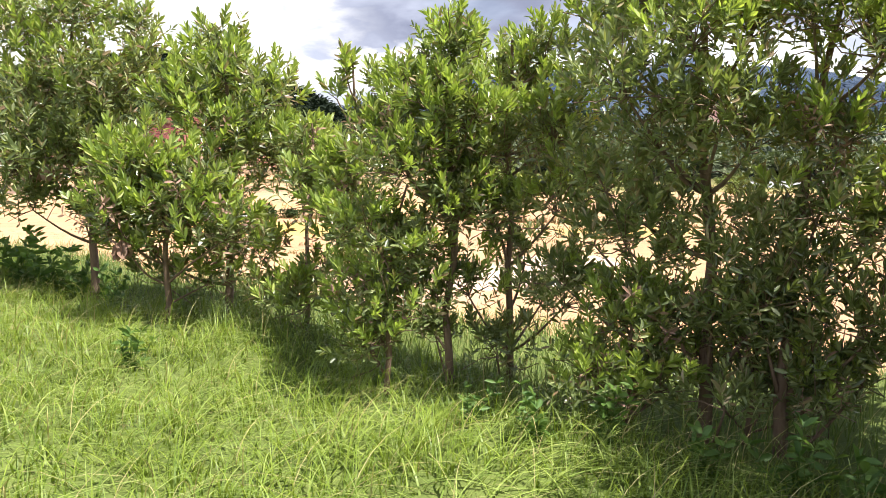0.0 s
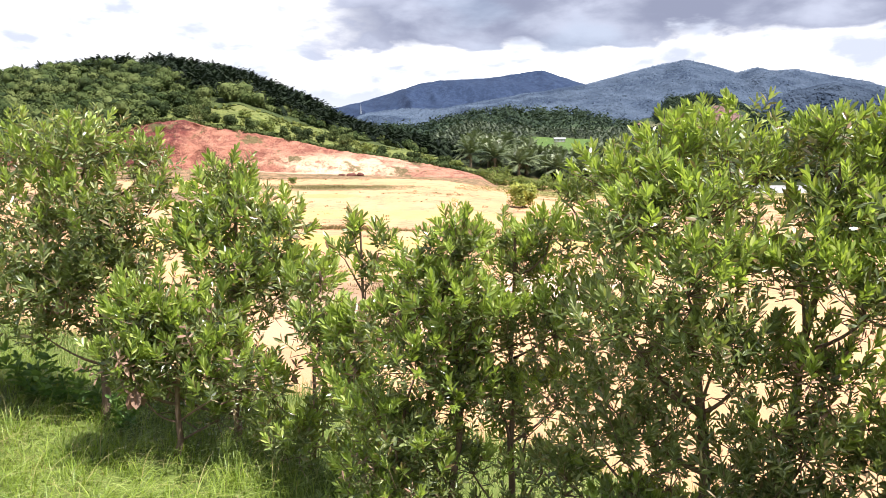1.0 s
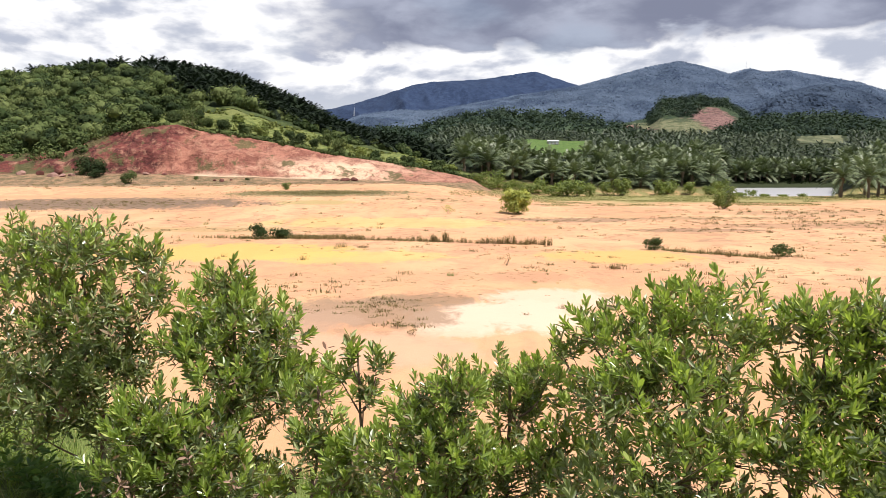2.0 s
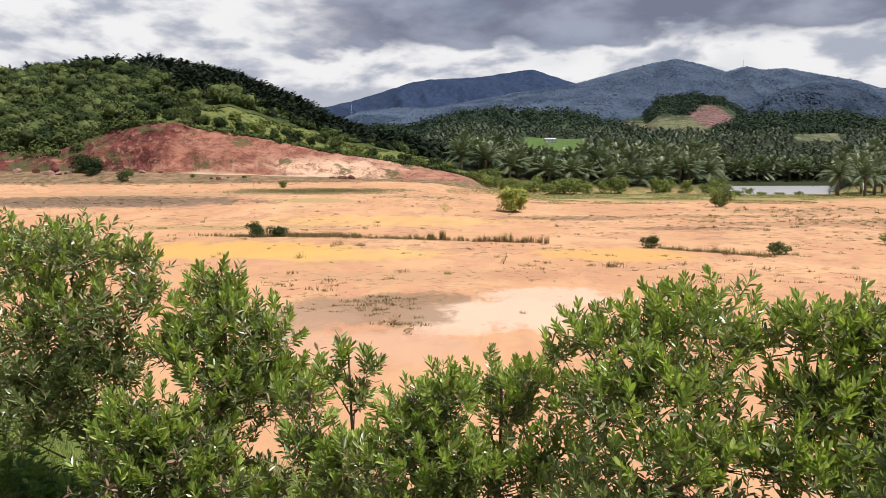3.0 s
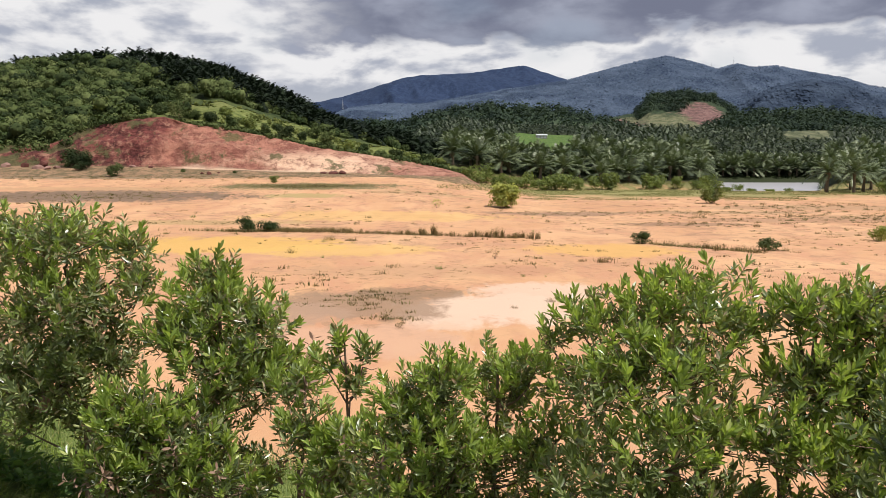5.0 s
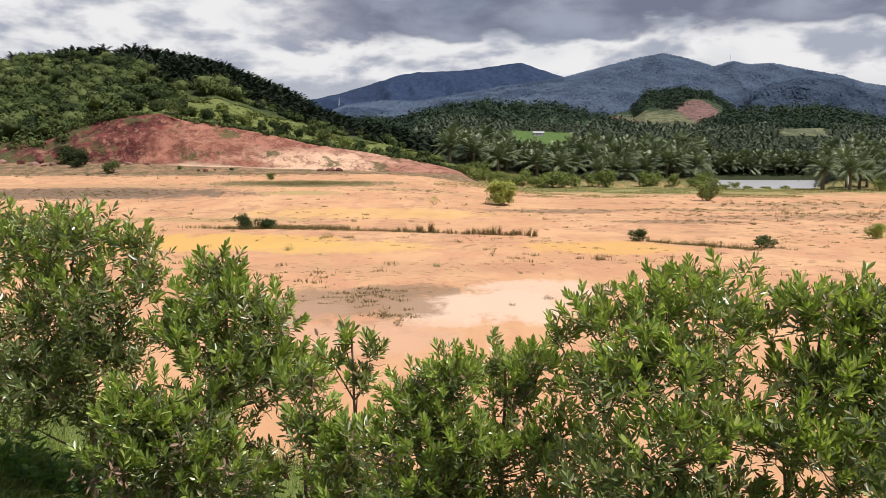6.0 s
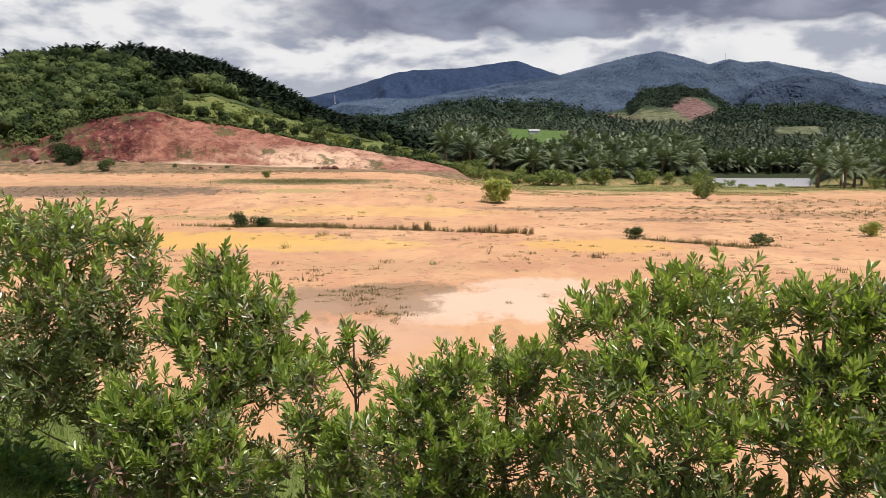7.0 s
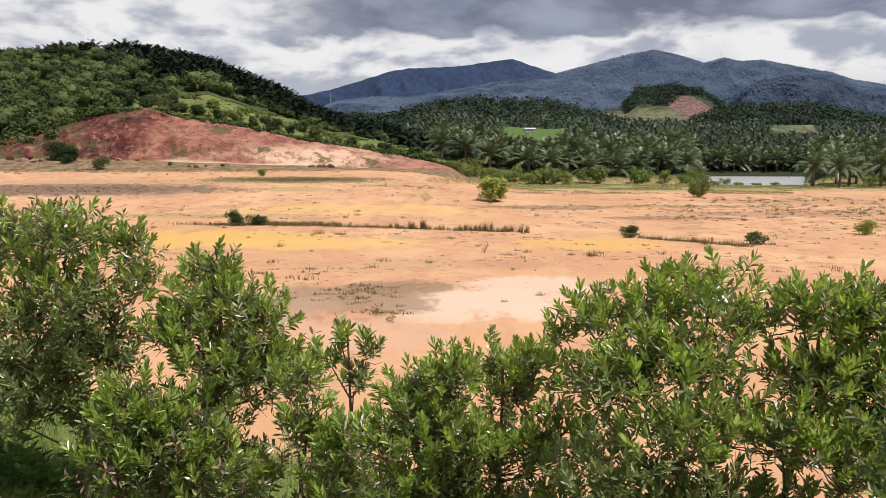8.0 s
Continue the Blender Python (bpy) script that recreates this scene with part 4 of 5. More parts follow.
tagged(blades("dry_grass", x, y, r.uniform(0.25, 0.58, len(x)), r.uniform(0.004, 0.008, len(x)), 1.3, STRAW, 334, 6, -0.25), "scattered dry straw-coloured grass stalks", "grass", kind="stuff")


def weed(x, y, height, seed):
    """A leafy herb in the grass."""
    r = np.random.default_rng(seed)
    root = new("weed")
    root.location = (x, y, float(ground_height(x, y)) - 0.02)
    tagged(root, "leafy green weed in the grass", "weed", group="weeds in the grass")
    stems, leaves = [], []
    for _ in range(5):
        tip = np.array((*r.normal(0, 0.28 * height, 2), height * r.uniform(0.7, 1.1)))
        tb, path = limb((0, 0, 0), tip, 0.004, 0.002, r, 0.1, 5)
        stems.append(tb)
        for q in path[1:]:
            for _ in range(4):
                d = r.normal(0, 1, 3)
                d[2] = abs(d[2]) * 0.6 + 0.2
                leaves.append(leaf(q, d, r.uniform(0.17, 0.33) * height, r.uniform(0.08, 0.13) * height, 0.2, r))
    part("stem", quick_mesh("stem", *joined(stems), True), WEED, root)
    part("foliage", quick_mesh("foliage", *joined(leaves), True), WEED, root)


for i, (x, y, h) in enumerate([(0.55, 4.2, 0.3), (1.35, 3.85, 0.32), (1.9, 3.4, 0.35), (0.9, 4.2, 0.3), (0.15, 4.5, 0.25), (2.05, 3.1, 0.4), (-2.3, 5.6, 0.3), (1.7, 3.7, 0.35), (-4.25, 8.5, 0.55), (-4.6, 8.7, 0.6), (-3.95, 8.35, 0.5), (-3.4, 7.9, 0.4), (-4.9, 9.0, 0.5)]):
    weed(x, y, h, 400 + i)


def dry_bundle(x, y, z, size, seed):
    """Withered leaves hanging in a point from a twig."""
    r = np.random.default_rng(seed)
    pieces = [tube([(0, 0, 0.12), (0.005, 0, 0.05), (0, 0, 0)], (0.003, 0.003, 0.003), 3)]
    for i in range(9):
        a = math.tau * i / 9 + r.uniform(-0.2, 0.2)
        pieces.append(leaf((0, 0, 0), (math.cos(a) * 0.32, math.sin(a) * 0.32, -1), size * r.uniform(0.8, 1.1), size * 0.5, r.uniform(-0.3, 0.1), r))
    ob = part("dry_leaves", quick_mesh("dry_leaves", *joined(pieces), True), DRY_LEAF)
    ob.location = (x, y, z)
    tagged(ob, "bundle of withered brown leaves hanging in a tree", "dry leaves", group="withered leaf bundles")


for i, (x, y, z, s) in enumerate([(-3.91, 7.75, 1.66, 0.2), (-4.15, 7.9, 1.6, 0.16), (-2.78, 6.75, 1.0, 0.2)]):
    dry_bundle(x, y, z, s, 450 + i)


# ------------------------------------------------------------------ oil palms
def frond(length, rise, droop, r, pairs, turn, ribbed=True):
    """A feathered palm leaf: rib and leaflets."""
    ca, sa = math.cos(turn), math.sin(turn)
    rib = []
    for t in np.linspace(0, 1, 7):
        out = length * (t * math.cos(rise) * 0.98)
        up = length * (t * math.sin(rise) - droop * t * t)
        rib.append(np.array((ca * out, sa * out, up)))
    rib = np.array(rib)
    if ribbed:
        tv, tf = tube(rib, np.linspace(0.09, 0.02, 7), 3)
    else:
        tv, tf = np.zeros((0, 3)), np.zeros((0, 4), int)
    verts, faces = [tv], [tf]
    n = len(tv)
    across = np.array((-sa, ca, 0.0))
    ts = np.linspace(0.12, 1.0, pairs + 1)
    ks = np.minimum((ts * 6).astype(int), 5)
    spine = rib[ks] + (rib[ks + 1] - rib[ks]) * (ts * 6 - ks)[:, None]
    verts.append(spine)
    base, n = n, n + len(spine)
    for i in range(pairs):
        t = (ts[i] + ts[i + 1]) / 2
        along = spine[i + 1] - spine[i]
        along = along / np.linalg.norm(along)
        reach = length * 0.21 * (math.sin(math.pi * min(1, t * 0.86 + 0.12)) ** 0.6) * r.uniform(0.8, 1.15)
        wd = along * length * 0.008
        for sgn in (-1, 1):
            tip = (spine[i] + spine[i + 1]) / 2 + across * sgn * reach * 0.82 + along * reach * 0.55 + np.array((0, 0, -reach * r.uniform(0.1, 0.5)))
            verts.append(np.array((tip + wd, tip - wd)))
            faces.append(np.array([(base + i, base + i + 1, n, n + 1)]))
            n += 2
    return np.concatenate(verts), np.concatenate(faces)


def palm_meshes(seed, height, fronds, pairs, length):
    r = np.random.default_rng(seed)
    pieces = []
    for i in range(fronds):
        t = (i + 0.5) / fronds
        fr = frond(length * r.uniform(0.85, 1.1), radians(84 - 86 * t + r.uniform(-8, 8)), r.uniform(0.20, 0.42) + 0.12 * t, r, pairs, i * 2.4 + r.uniform(-0.3, 0.3))
        pieces.append((fr[0] + np.array((0, 0, height)), fr[1]))
    crown = quick_mesh("crown", *joined(pieces), False)
    axis = [(r.normal(0, 0.06), r.normal(0, 0.06), height * t) for t in np.linspace(0, 1, 9)]
    wide = [0.42 + 0.06 * math.sin(9 * t) + (0.18 if t > 0.8 else 0) for t in np.linspace(0, 1, 9)]
    return quick_mesh("trunk", *tube(axis, wide, 8), True), crown


def oil_palm(kind, label="oil palm with arching dark green fronds"):
    trunk, crown = kind
    root = new("oil_palm")
    tagged(root, label, "palm", group="oil palms of the plantation")
    part("trunk", trunk, PALM_BARK, root)
    part("crown", crown, PALM, root)
    return root


def frond_palm(seed, height, fronds, pairs, length):
    """An oil palm whose fronds are parts of their own."""
    r = np.random.default_rng(seed)
    root = new("oil_palm")
    tagged(root, "tall oil palm with drooping fronds at the water's edge", "palm", group="oil palms of the plantation")
    part("trunk", palm_meshes(seed, height, 1, 2, 1.0)[0], PALM_BARK, root)
    for i in range(fronds):
        t = (i + 0.5) / fronds
        v, f = frond(length * r.uniform(0.85, 1.1), radians(82 - 94 * t + r.uniform(-8, 8)), r.uniform(0.20, 0.42) + 0.14 * t, r, pairs, i * 2.4 + r.uniform(-0.3, 0.3))
        part("frond", quick_mesh("frond", v + np.array((0, 0, height)), f, False), PALM, root)
    return root


PALM_KINDS = [palm_meshes(500 + i, h, 26, 16, ln) for i, (h, ln) in enumerate(((3.4, 6.8), (4.4, 7.2), (2.6, 6.4), (3.8, 6.6)))]
first_palms = [oil_palm(k) for k in PALM_KINDS]
front_palms = [frond_palm(580 + i, h, 26, 15, ln) for i, (h, ln) in enumerate(((5.6, 6.2), (6.4, 6.4), (5.0, 6.0)))]
spots = []
r = np.random.default_rng(520)
# palms at the plain's edge
spots += [(129, 246), (136, 243), (143, 250), (150, 244), (158, 252), (137, 262), (147, 265), (166, 247), (156, 268), (168, 262)]
spots += [(u * d, d) for u, d in ((0.37, 411), (0.388, 415), (0.405, 410), (0.424, 416), (0.44, 411), (0.458, 417), (0.476, 411), (0.494, 416), (0.51, 411), (0.528, 415))]
spots += [(u * d + r.normal(0, 1.0), d) for d in (408, 416, 425) for u in np.arange(0.358 + 0.006 * (d % 2), 0.545, 0.0145)]
# rows behind the pond and to the left of it
for row, d in enumerate(np.arange(292, 400, 8.5)):
    for u in np.arange(0.045 + 0.012 * (row % 2), 0.66, 8.2 / d):
        px, py = u * d + r.normal(0, 2.0), d + r.normal(0, 3.0)
        if 0.36 < px / py < 0.54 and py < 408 or 0.108 < px / py < 0.196 and py > 352:
            continue
        spots.append((px, py))
spots = spots[:300]
for i, (px, py) in enumerate(spots):
    s = r.uniform(1.0, 1.35) if i > 19 else r.uniform(1.0, 1.2)
    m = pose(px, py, float(ground_height(px, py)) - 0.1, 0, 0, r.uniform(0, 360)) @ Matrix.Scale(s, 4)
    pool, k = (front_palms, i) if i < 20 else (first_palms, i - 20)
    if k < len(pool):
        pool[k].matrix_basis = m
    else:
        made = copy_thing(pool[int(r.integers(len(pool)))], pose(0, 0, 0))
        made.matrix_basis = m


def palm_stuff(name, label, places, height, length, seed, fronds=13, material=None):
    """Many far palms in one mesh."""
    r = np.random.default_rng(seed)
    kinds = []
    for _ in range(4):
        pieces = []
        for i in range(fronds):
            t = (i + 0.5) / fronds
            fr = frond(length * r.uniform(0.85, 1.1), radians(72 - 84 * t + r.uniform(-8, 8)), r.uniform(0.25, 0.5) + 0.1 * t, r, 7, i * 2.4, False)
            pieces.append((fr[0] * np.array((1, 1, 1.0)) + np.array((0, 0, height)), fr[1]))
        pieces.append(tube([(0, 0, 0), (0, 0, height)], (0.4, 0.5), 5))
        kinds.append(joined(pieces))
    out = []
    for px, py, pz in places:
        v, f = kinds[int(r.integers(4))]
        a, s = r.uniform(0, math.tau), r.uniform(0.8, 1.15)
        c, sn = math.cos(a) * s, math.sin(a) * s
        w = np.stack([v[:, 0] * c - v[:, 1] * sn, v[:, 0] * sn + v[:, 1] * c, v[:, 2] * s], -1)
        out.append((w + np.array((px, py, pz)), f))
    return tagged(part(name, quick_mesh(name, *joined(out), False), material or PALM), label, "palms", kind="stuff")


far_spots = []
for row, d in enumerate(np.arange(400, 640, 10.5)):
    for u in np.arange(-0.05, 0.72, 9.2 / d):
        px, py = u * d + r.normal(0, 2.5), d + r.normal(0, 4)
        if 0.36 < u < 0.54 and d < 430:
            continue
        if 0.108 < u < 0.196 and d < 552 or 0.458 < u < 0.532 and d > 545:
            continue
        far_spots.append((px, py, float(ground_height(px, py)) - 0.5))
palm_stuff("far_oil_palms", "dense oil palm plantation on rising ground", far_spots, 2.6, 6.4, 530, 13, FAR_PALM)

hill_spots = []
while len(hill_spots) < 560:
    u, d = r.uniform(-0.52, 0.03), r.uniform(318, 445)
    share = (d - 318) / 127
    edge = 0.92 - 0.88 * np.clip((u + 0.47) / 0.20, 0, 1)
    if share < edge + r.normal(0, 0.06):
        continue
    hill_spots.append((u * d, d, float(hill_height(np.array(u), np.array(d))) - 1.0))
palm_stuff("hill_palms", "oil palms covering the upper hill, darkened for cloud shade", hill_spots, 3.8, 7.0, 540, 13, SHADED_HILL_PALM)


# ------------------------------------------------------------------ shrubs
def leaf_cloud(r, centre, radii, count, size, up=0.35, core=0.35, jitter=0.45, lumpy=1.0):
    """Small leaf sprays on and in an uneven rounded crown."""
    d = r.normal(0, 1, (count, 3))
    d = d / np.linalg.norm(d, axis=1)[:, None]
    lump = 1 + lumpy * (0.28 * np.sin(d[:, 0] * 5 + r.uniform(0, 6)) * np.cos(d[:, 1] * 4 + r.uniform(0, 6)) + 0.2 * np.sin(d[:, 2] * 7 + r.uniform(0, 6)))
    p = d * (r.uniform(core, 1.0, count) ** 0.5 * lump)[:, None] * np.asarray(radii) + np.asarray(centre)
    face = d + np.array((0, 0, up)) + r.normal(0, jitter, (count, 3))
    a = np.cross(face, r.normal(0, 1, (count, 3)))
    a = a / (np.linalg.norm(a, axis=1)[:, None] + 1e-6)
    b = np.cross(a, face)
    b = b / (np.linalg.norm(b, axis=1)[:, None] + 1e-6)
    ln = size * r.uniform(0.6, 1.4, count)[:, None]
    v = np.stack([p - a * ln * 0.5, p + b * ln * 0.32, p + a * ln * 0.6, p - b * ln * 0.32], 1).reshape(-1, 3)
    return v, np.arange(count * 4).reshape(-1, 4)


def shrub(x, y, height, width, seed, label, material=None, z=None, sprays=1500, spray=None):
    """A shrub: several stems and a crown of leaf sprays."""
    r = np.random.default_rng(seed)
    root = new("shrub")
    z = float(ground_height(x, y)) if z is None else z
    root.location = (x, y, z - 0.08)
    tagged(root, label, "shrub", group="shrubs of the plain")
    spray = spray or 0.04 * (height + width)
    tips = [np.array((r.normal(0, width * 0.20), r.normal(0, width * 0.20), height * r.uniform(0.36, 0.74))) for _ in range(7)]
    for tip in tips[:4]:
        part("stem", quick_mesh("stem", *limb((0, 0, 0), tip, height * 0.014, height * 0.006, r)[0], True), BARK, root)
    pieces = [leaf_cloud(r, t, (width * 0.26, width * 0.26, height * 0.24), sprays // 8, spray) for t in tips]
    pieces.append(leaf_cloud(r, (0, 0, height * 0.30), (width * 0.44, width * 0.44, height * 0.30), sprays // 3, spray))
    part("crown", quick_mesh("crown", *joined(pieces), False), material or BUSH, root)


LONE = "rounded green shrub standing alone on the sand"
shrub(16.2, 152.6, 5.6, 6.2, 601, "large yellow-green shrub standing alone on the sand", YELLOW_BUSH, sprays=3600, spray=0.42)
shrub(24.2, 85.5, 1.6, 2.2, 602, "small dark shrub at the end of a reed line", HILL_BUSH)
shrub(35.7, 79, 1.6, 2.3, 603, "small dark shrub on the sand", HILL_BUSH)
shrub(66.1, 177, 5.4, 4.1, 604, LONE)
shrub(64.4, 266, 6.6, 6.2, 605, LONE)
shrub(82.0, 272, 6.2, 6.6, 606, LONE)
shrub(52.6, 88, 2.0, 2.2, 607, "yellow-green shrub on the sand", YELLOW_BUSH)
shrub(-22.7, 103.1, 2.2, 2.6, 608, "dark shrub at the end of a reed line", HILL_BUSH)
shrub(-19.7, 103.1, 1.6, 2.6, 609, "low brownish shrub in a reed line", HILL_BUSH)
shrub(2.85, 144.3, 2.4, 2.0, 610, "thin yellowish sapling on the sand", YELLOW_BUSH, sprays=130)
shrub(6.8, 72.3, 1.5, 1.0, 611, "thin pale sapling on the sand", REED, sprays=60)
shrub(-1.2, 40.9, 0.6, 0.8, 612, "small brown tuft on pale sand", REED, sprays=120)
shrub(-2.1, 42.8, 0.7, 1.0, 613, "small brown tuft beside wet sand", REED, sprays=100)
shrub(-37.6, 202, 2.2, 2.0, 614, "small dark shrub in a strip of weeds")
for i, (u, d, h, wd) in enumerate([(-0.3875, 228, 4.3, 3.9), (-0.440, 243, 6.0, 6.6), (-0.422, 242, 5.4, 5.6), (-0.428, 238, 2.6, 4.2), (-0.30, 236, 1.2, 1.8), (-0.235, 236, 1.0, 1.4)]):
    shrub(u * d, d, h, wd, 620 + i, "rounded green shrub at the foot of the cut bank", DARK_BUSH if i in (1, 2, 3) else HILL_BUSH, z=float(hill_height(np.array(u), np.array(float(d)))))
for i, (u, d, h, wd) in enumerate([(0.06, 262, 6, 5), (0.072, 258, 5, 6), (0.084, 268, 7, 7), (0.095, 261, 4.5, 6), (0.120, 262, 5, 7), (0.150, 258, 4.5, 6), (0.172, 266, 6.5, 7), (0.105, 266, 5, 5), (0.135, 268, 6, 8), (0.16, 264, 5.5, 7), (0.185, 262, 6.5, 8), (0.20, 260, 5, 5), (0.225, 268, 5, 6), (0.29, 268, 6, 6), (0.33, 270, 5, 6), (0.355, 268, 4, 6), (0.365, 280, 5, 6), (0.372, 300, 5, 7), (0.60, 235, 4.0, 5.0), (0.63, 238, 4, 5), (0.395, 257, 1.8, 5.0), (0.41, 270, 2.6, 3.5), (0.425, 256, 1.2, 4.0), (0.45, 256, 1.0, 4.0), (0.475, 255, 1.6, 3.0), (0.37, 258, 2.6, 5.0)]):
    shrub(u * d, d, h, wd, 640 + i, "green shrub at the edge of the palm plantation", sprays=900)
# shrubs on the grassed bench above the bank: heading, distance, height, width
for i, (u, d, h, wd) in enumerate([(-0.118, 265, 7.0, 5.6), (-0.170, 265, 5.6, 6.0), (-0.196, 266, 4.6, 4.2), (-0.215, 267, 5.6, 5.0), (-0.236, 268, 5.2, 4.6), (-0.262, 270, 5.4, 5.6), (-0.135, 284, 6.2, 5.4), (-0.090, 266, 4.4, 5.0), (-0.073, 266, 4.0, 4.4), (-0.030, 267, 3.8, 4.4), (0.006, 267, 4.2, 4.8), (0.022, 269, 3.5, 4.6), (-0.304, 268, 8.6, 9.0), (-0.326, 270, 4.6, 5.0), (-0.050, 267, 2.6, 3.6), (-0.010, 268, 2.8, 3.4), (-0.284, 272, 4.6, 5.0), (-0.150, 274, 3.4, 3.6), (-0.182, 280, 3.0, 3.6), (-0.246, 284, 3.4, 4.2)]):
    shrub(u * d, d, h, wd, 660 + i, "rounded shrub in a row along the top of the bank", (HILL_BUSH, DARK_BUSH, HILL_BUSH, BUSH)[i % 4], z=float(hill_height(np.array(u), np.array(float(d)))) - 0.3, sprays=1800, spray=0.42)


def crown_body(r, centre, radii, rings=6, sides=9):
    """The dense inner body of a crown, lumpy and closed."""
    t, a = np.meshgrid(np.linspace(0.02, 0.98, rings) * math.pi, np.arange(sides) * math.tau / sides, indexing="ij")
    d = np.stack([np.sin(t) * np.cos(a), np.sin(t) * np.sin(a), np.cos(t)], -1).reshape(-1, 3)
    k = r.uniform(0, 6, 3)
    lump = 1 + 0.12 * np.sin(d[:, 0] * 6 + k[0]) * np.cos(d[:, 1] * 6 + k[1]) + 0.08 * np.sin(d[:, 2] * 9 + k[2]) + r.normal(0, 0.10, len(d))
    i = np.arange(rings * sides).reshape(rings, sides)
    j = np.roll(i, -1, 1)
    return d * lump[:, None] * np.asarray(radii) + np.asarray(centre), np.stack([i[:-1], i[1:], j[1:], j[:-1]], -1).reshape(-1, 4)


def scrub(name, label, places, material, seed, per=46, spray=1.0, category="scrub"):
    """Countless crowns in one mesh."""
    r = np.random.default_rng(seed)
    pieces = []
    for px, py, pz, size in places:
        if per < 200:
            pieces.append(leaf_cloud(r, (px, py, pz + size * 0.35), (size * 0.55, size * 0.55, size * 0.5), per, spray, 0.05, 0.80, 0.11))
            continue
        # a crown of a few rounded boughs, leafy all over
        for _ in range(3):
            q = np.array((px, py, pz + size * r.uniform(0.25, 0.50))) + r.normal(0, 0.16 * size, 3) * np.array((1, 1, 0.3))
            k = size * r.uniform(0.28, 0.40)
            pieces.append(crown_body(r, q, (k * 0.74, k * 0.74, k * 0.66)))
            pieces.append(leaf_cloud(r, q, (k, k, k * 0.88), per // 3, spray * r.uniform(0.8, 1.2), 0.2, 0.62, 0.42, 0.6))
    return tagged(part(name, quick_mesh(name, *joined(pieces), per > 200), material), label, category, kind="stuff")


r = np.random.default_rng(700)
places = []
while len(places) < 560:
    u, d = r.uniform(-0.62, -0.02), r.uniform(264, 420)
    share = (d - 318) / 127
    edge = 0.96 - 0.88 * np.clip((u + 0.47) / 0.20, 0, 1)
    open_bench = u > -0.29 and d < 318
    if share > edge or (open_bench) or (-0.43 < u < -0.29 and d < 276):
        continue
    places.append((u * d, d, float(hill_height(np.array(u), np.array(d))) - 0.5, (4.6 + 6.4 * r.random() ** 1.5) * (1.0 if u < -0.34 else 0.6)))
for u, d in zip(r.uniform(-0.31, 0.0, 60), r.uniform(314, 328, 60)):
    places.append((u * d, d, float(hill_height(np.array(u), np.array(d))) - 0.5, r.uniform(2.5, 4.5)))
for u, d, size in ((-0.268, 316, 11.0), (-0.250, 316, 12.0), (-0.232, 314, 10.0), (-0.292, 312, 10.0)):
    places.append((u * d, d, float(hill_height(np.array(u), np.array(d))) - 0.5, size))
tones = r.choice(3, len(places), p=(0.40, 0.30, 0.30))
tones[-4:] = 2
for tone, (name, label, material) in enumerate((("hill_scrub", "mid-green scrub and small trees on the hillside", HILL_BUSH), ("dark_hill_scrub", "dark green small trees on the hillside", DARK_BUSH), ("pale_hill_scrub", "pale yellow-green trees on the hillside", PALE_BUSH))):
    scrub(name, label, [p for p, k in zip(places, tones) if k == tone], material, 704 + tone, 390, 1.0)
places = [(u * d, d, float(hill_height(np.array(u), np.array(d))) - 0.3, r.uniform(0.5, 1.3)) for u, d in zip(r.uniform(-0.29, 0.06, 600), r.uniform(263, 306, 600))]
scrub("bench_grass", "tall pale green grass and weeds above the bank", places, BENCH_GRASS, 702, 22, 0.8, "grass")
places, far_bank = [], []
for u, d in zip(np.concatenate([r.uniform(-0.70, -0.43, 110), r.uniform(-0.43, -0.36, 26)]), np.concatenate([r.uniform(255, 266, 110), r.uniform(261, 265, 26)])):
    places.append((u * d, d, float(hill_height(np.array(u), np.array(d))) - 0.3, r.uniform(2.0, 5.0)))
# dark scrub added in place of the shaded band below the palms
for u in np.arange(0.352, 0.545, 0.006):
    d = 403 + r.uniform(0, 5)
    far_bank.append((u * d, d, PLAIN, r.uniform(2.5, 4.5)))
scrub("pond_undergrowth", "dark scrub standing in for shade along the pond's far shore", far_bank, DARK_BUSH, 709, 60, 0.8)
places += [(u * d, d, float(hill_height(np.array(u), np.array(d))) - 0.3, r.uniform(0.8, 2.2)) for u, d in zip(r.uniform(-0.40, 0.06, 190), r.normal(263.8, 0.9, 190))]
scrub("bank_scrub", "green scrub hanging over the overgrown end of the bank", places, HILL_BUSH, 703, 50, 0.9)


def wood(name, label, table, front, top, count, seed, size, low, foot_e, bare=()):
    """Tree crowns over the face of a ridge."""
    r = np.random.default_rng(seed)
    out = []
    for _ in range(count):
        u = r.uniform(table[0][0], table[-1][0])
        d = front + (top - front) * r.uniform(low, 1.03 if name != "quarry_foot_woods" else 0.3)
        t = min(1, (d - front) / (top - front))
        if any(a < u < b and lo <= t < hi for a, b, lo, hi in bare):
            continue
        ce = float(crest(u, table))
        e = foot_e + (ce - foot_e) * (0.55 * t + 0.45 * math.sin(t * math.pi / 2))
        out.append((u * d, d, EYE_Z + e * d - 0.3 * size, r.uniform(0.7, 1.3) * size))
    return scrub(name, label, out, FAR_TREE, seed + 1, 64, size * 0.20, "woods")


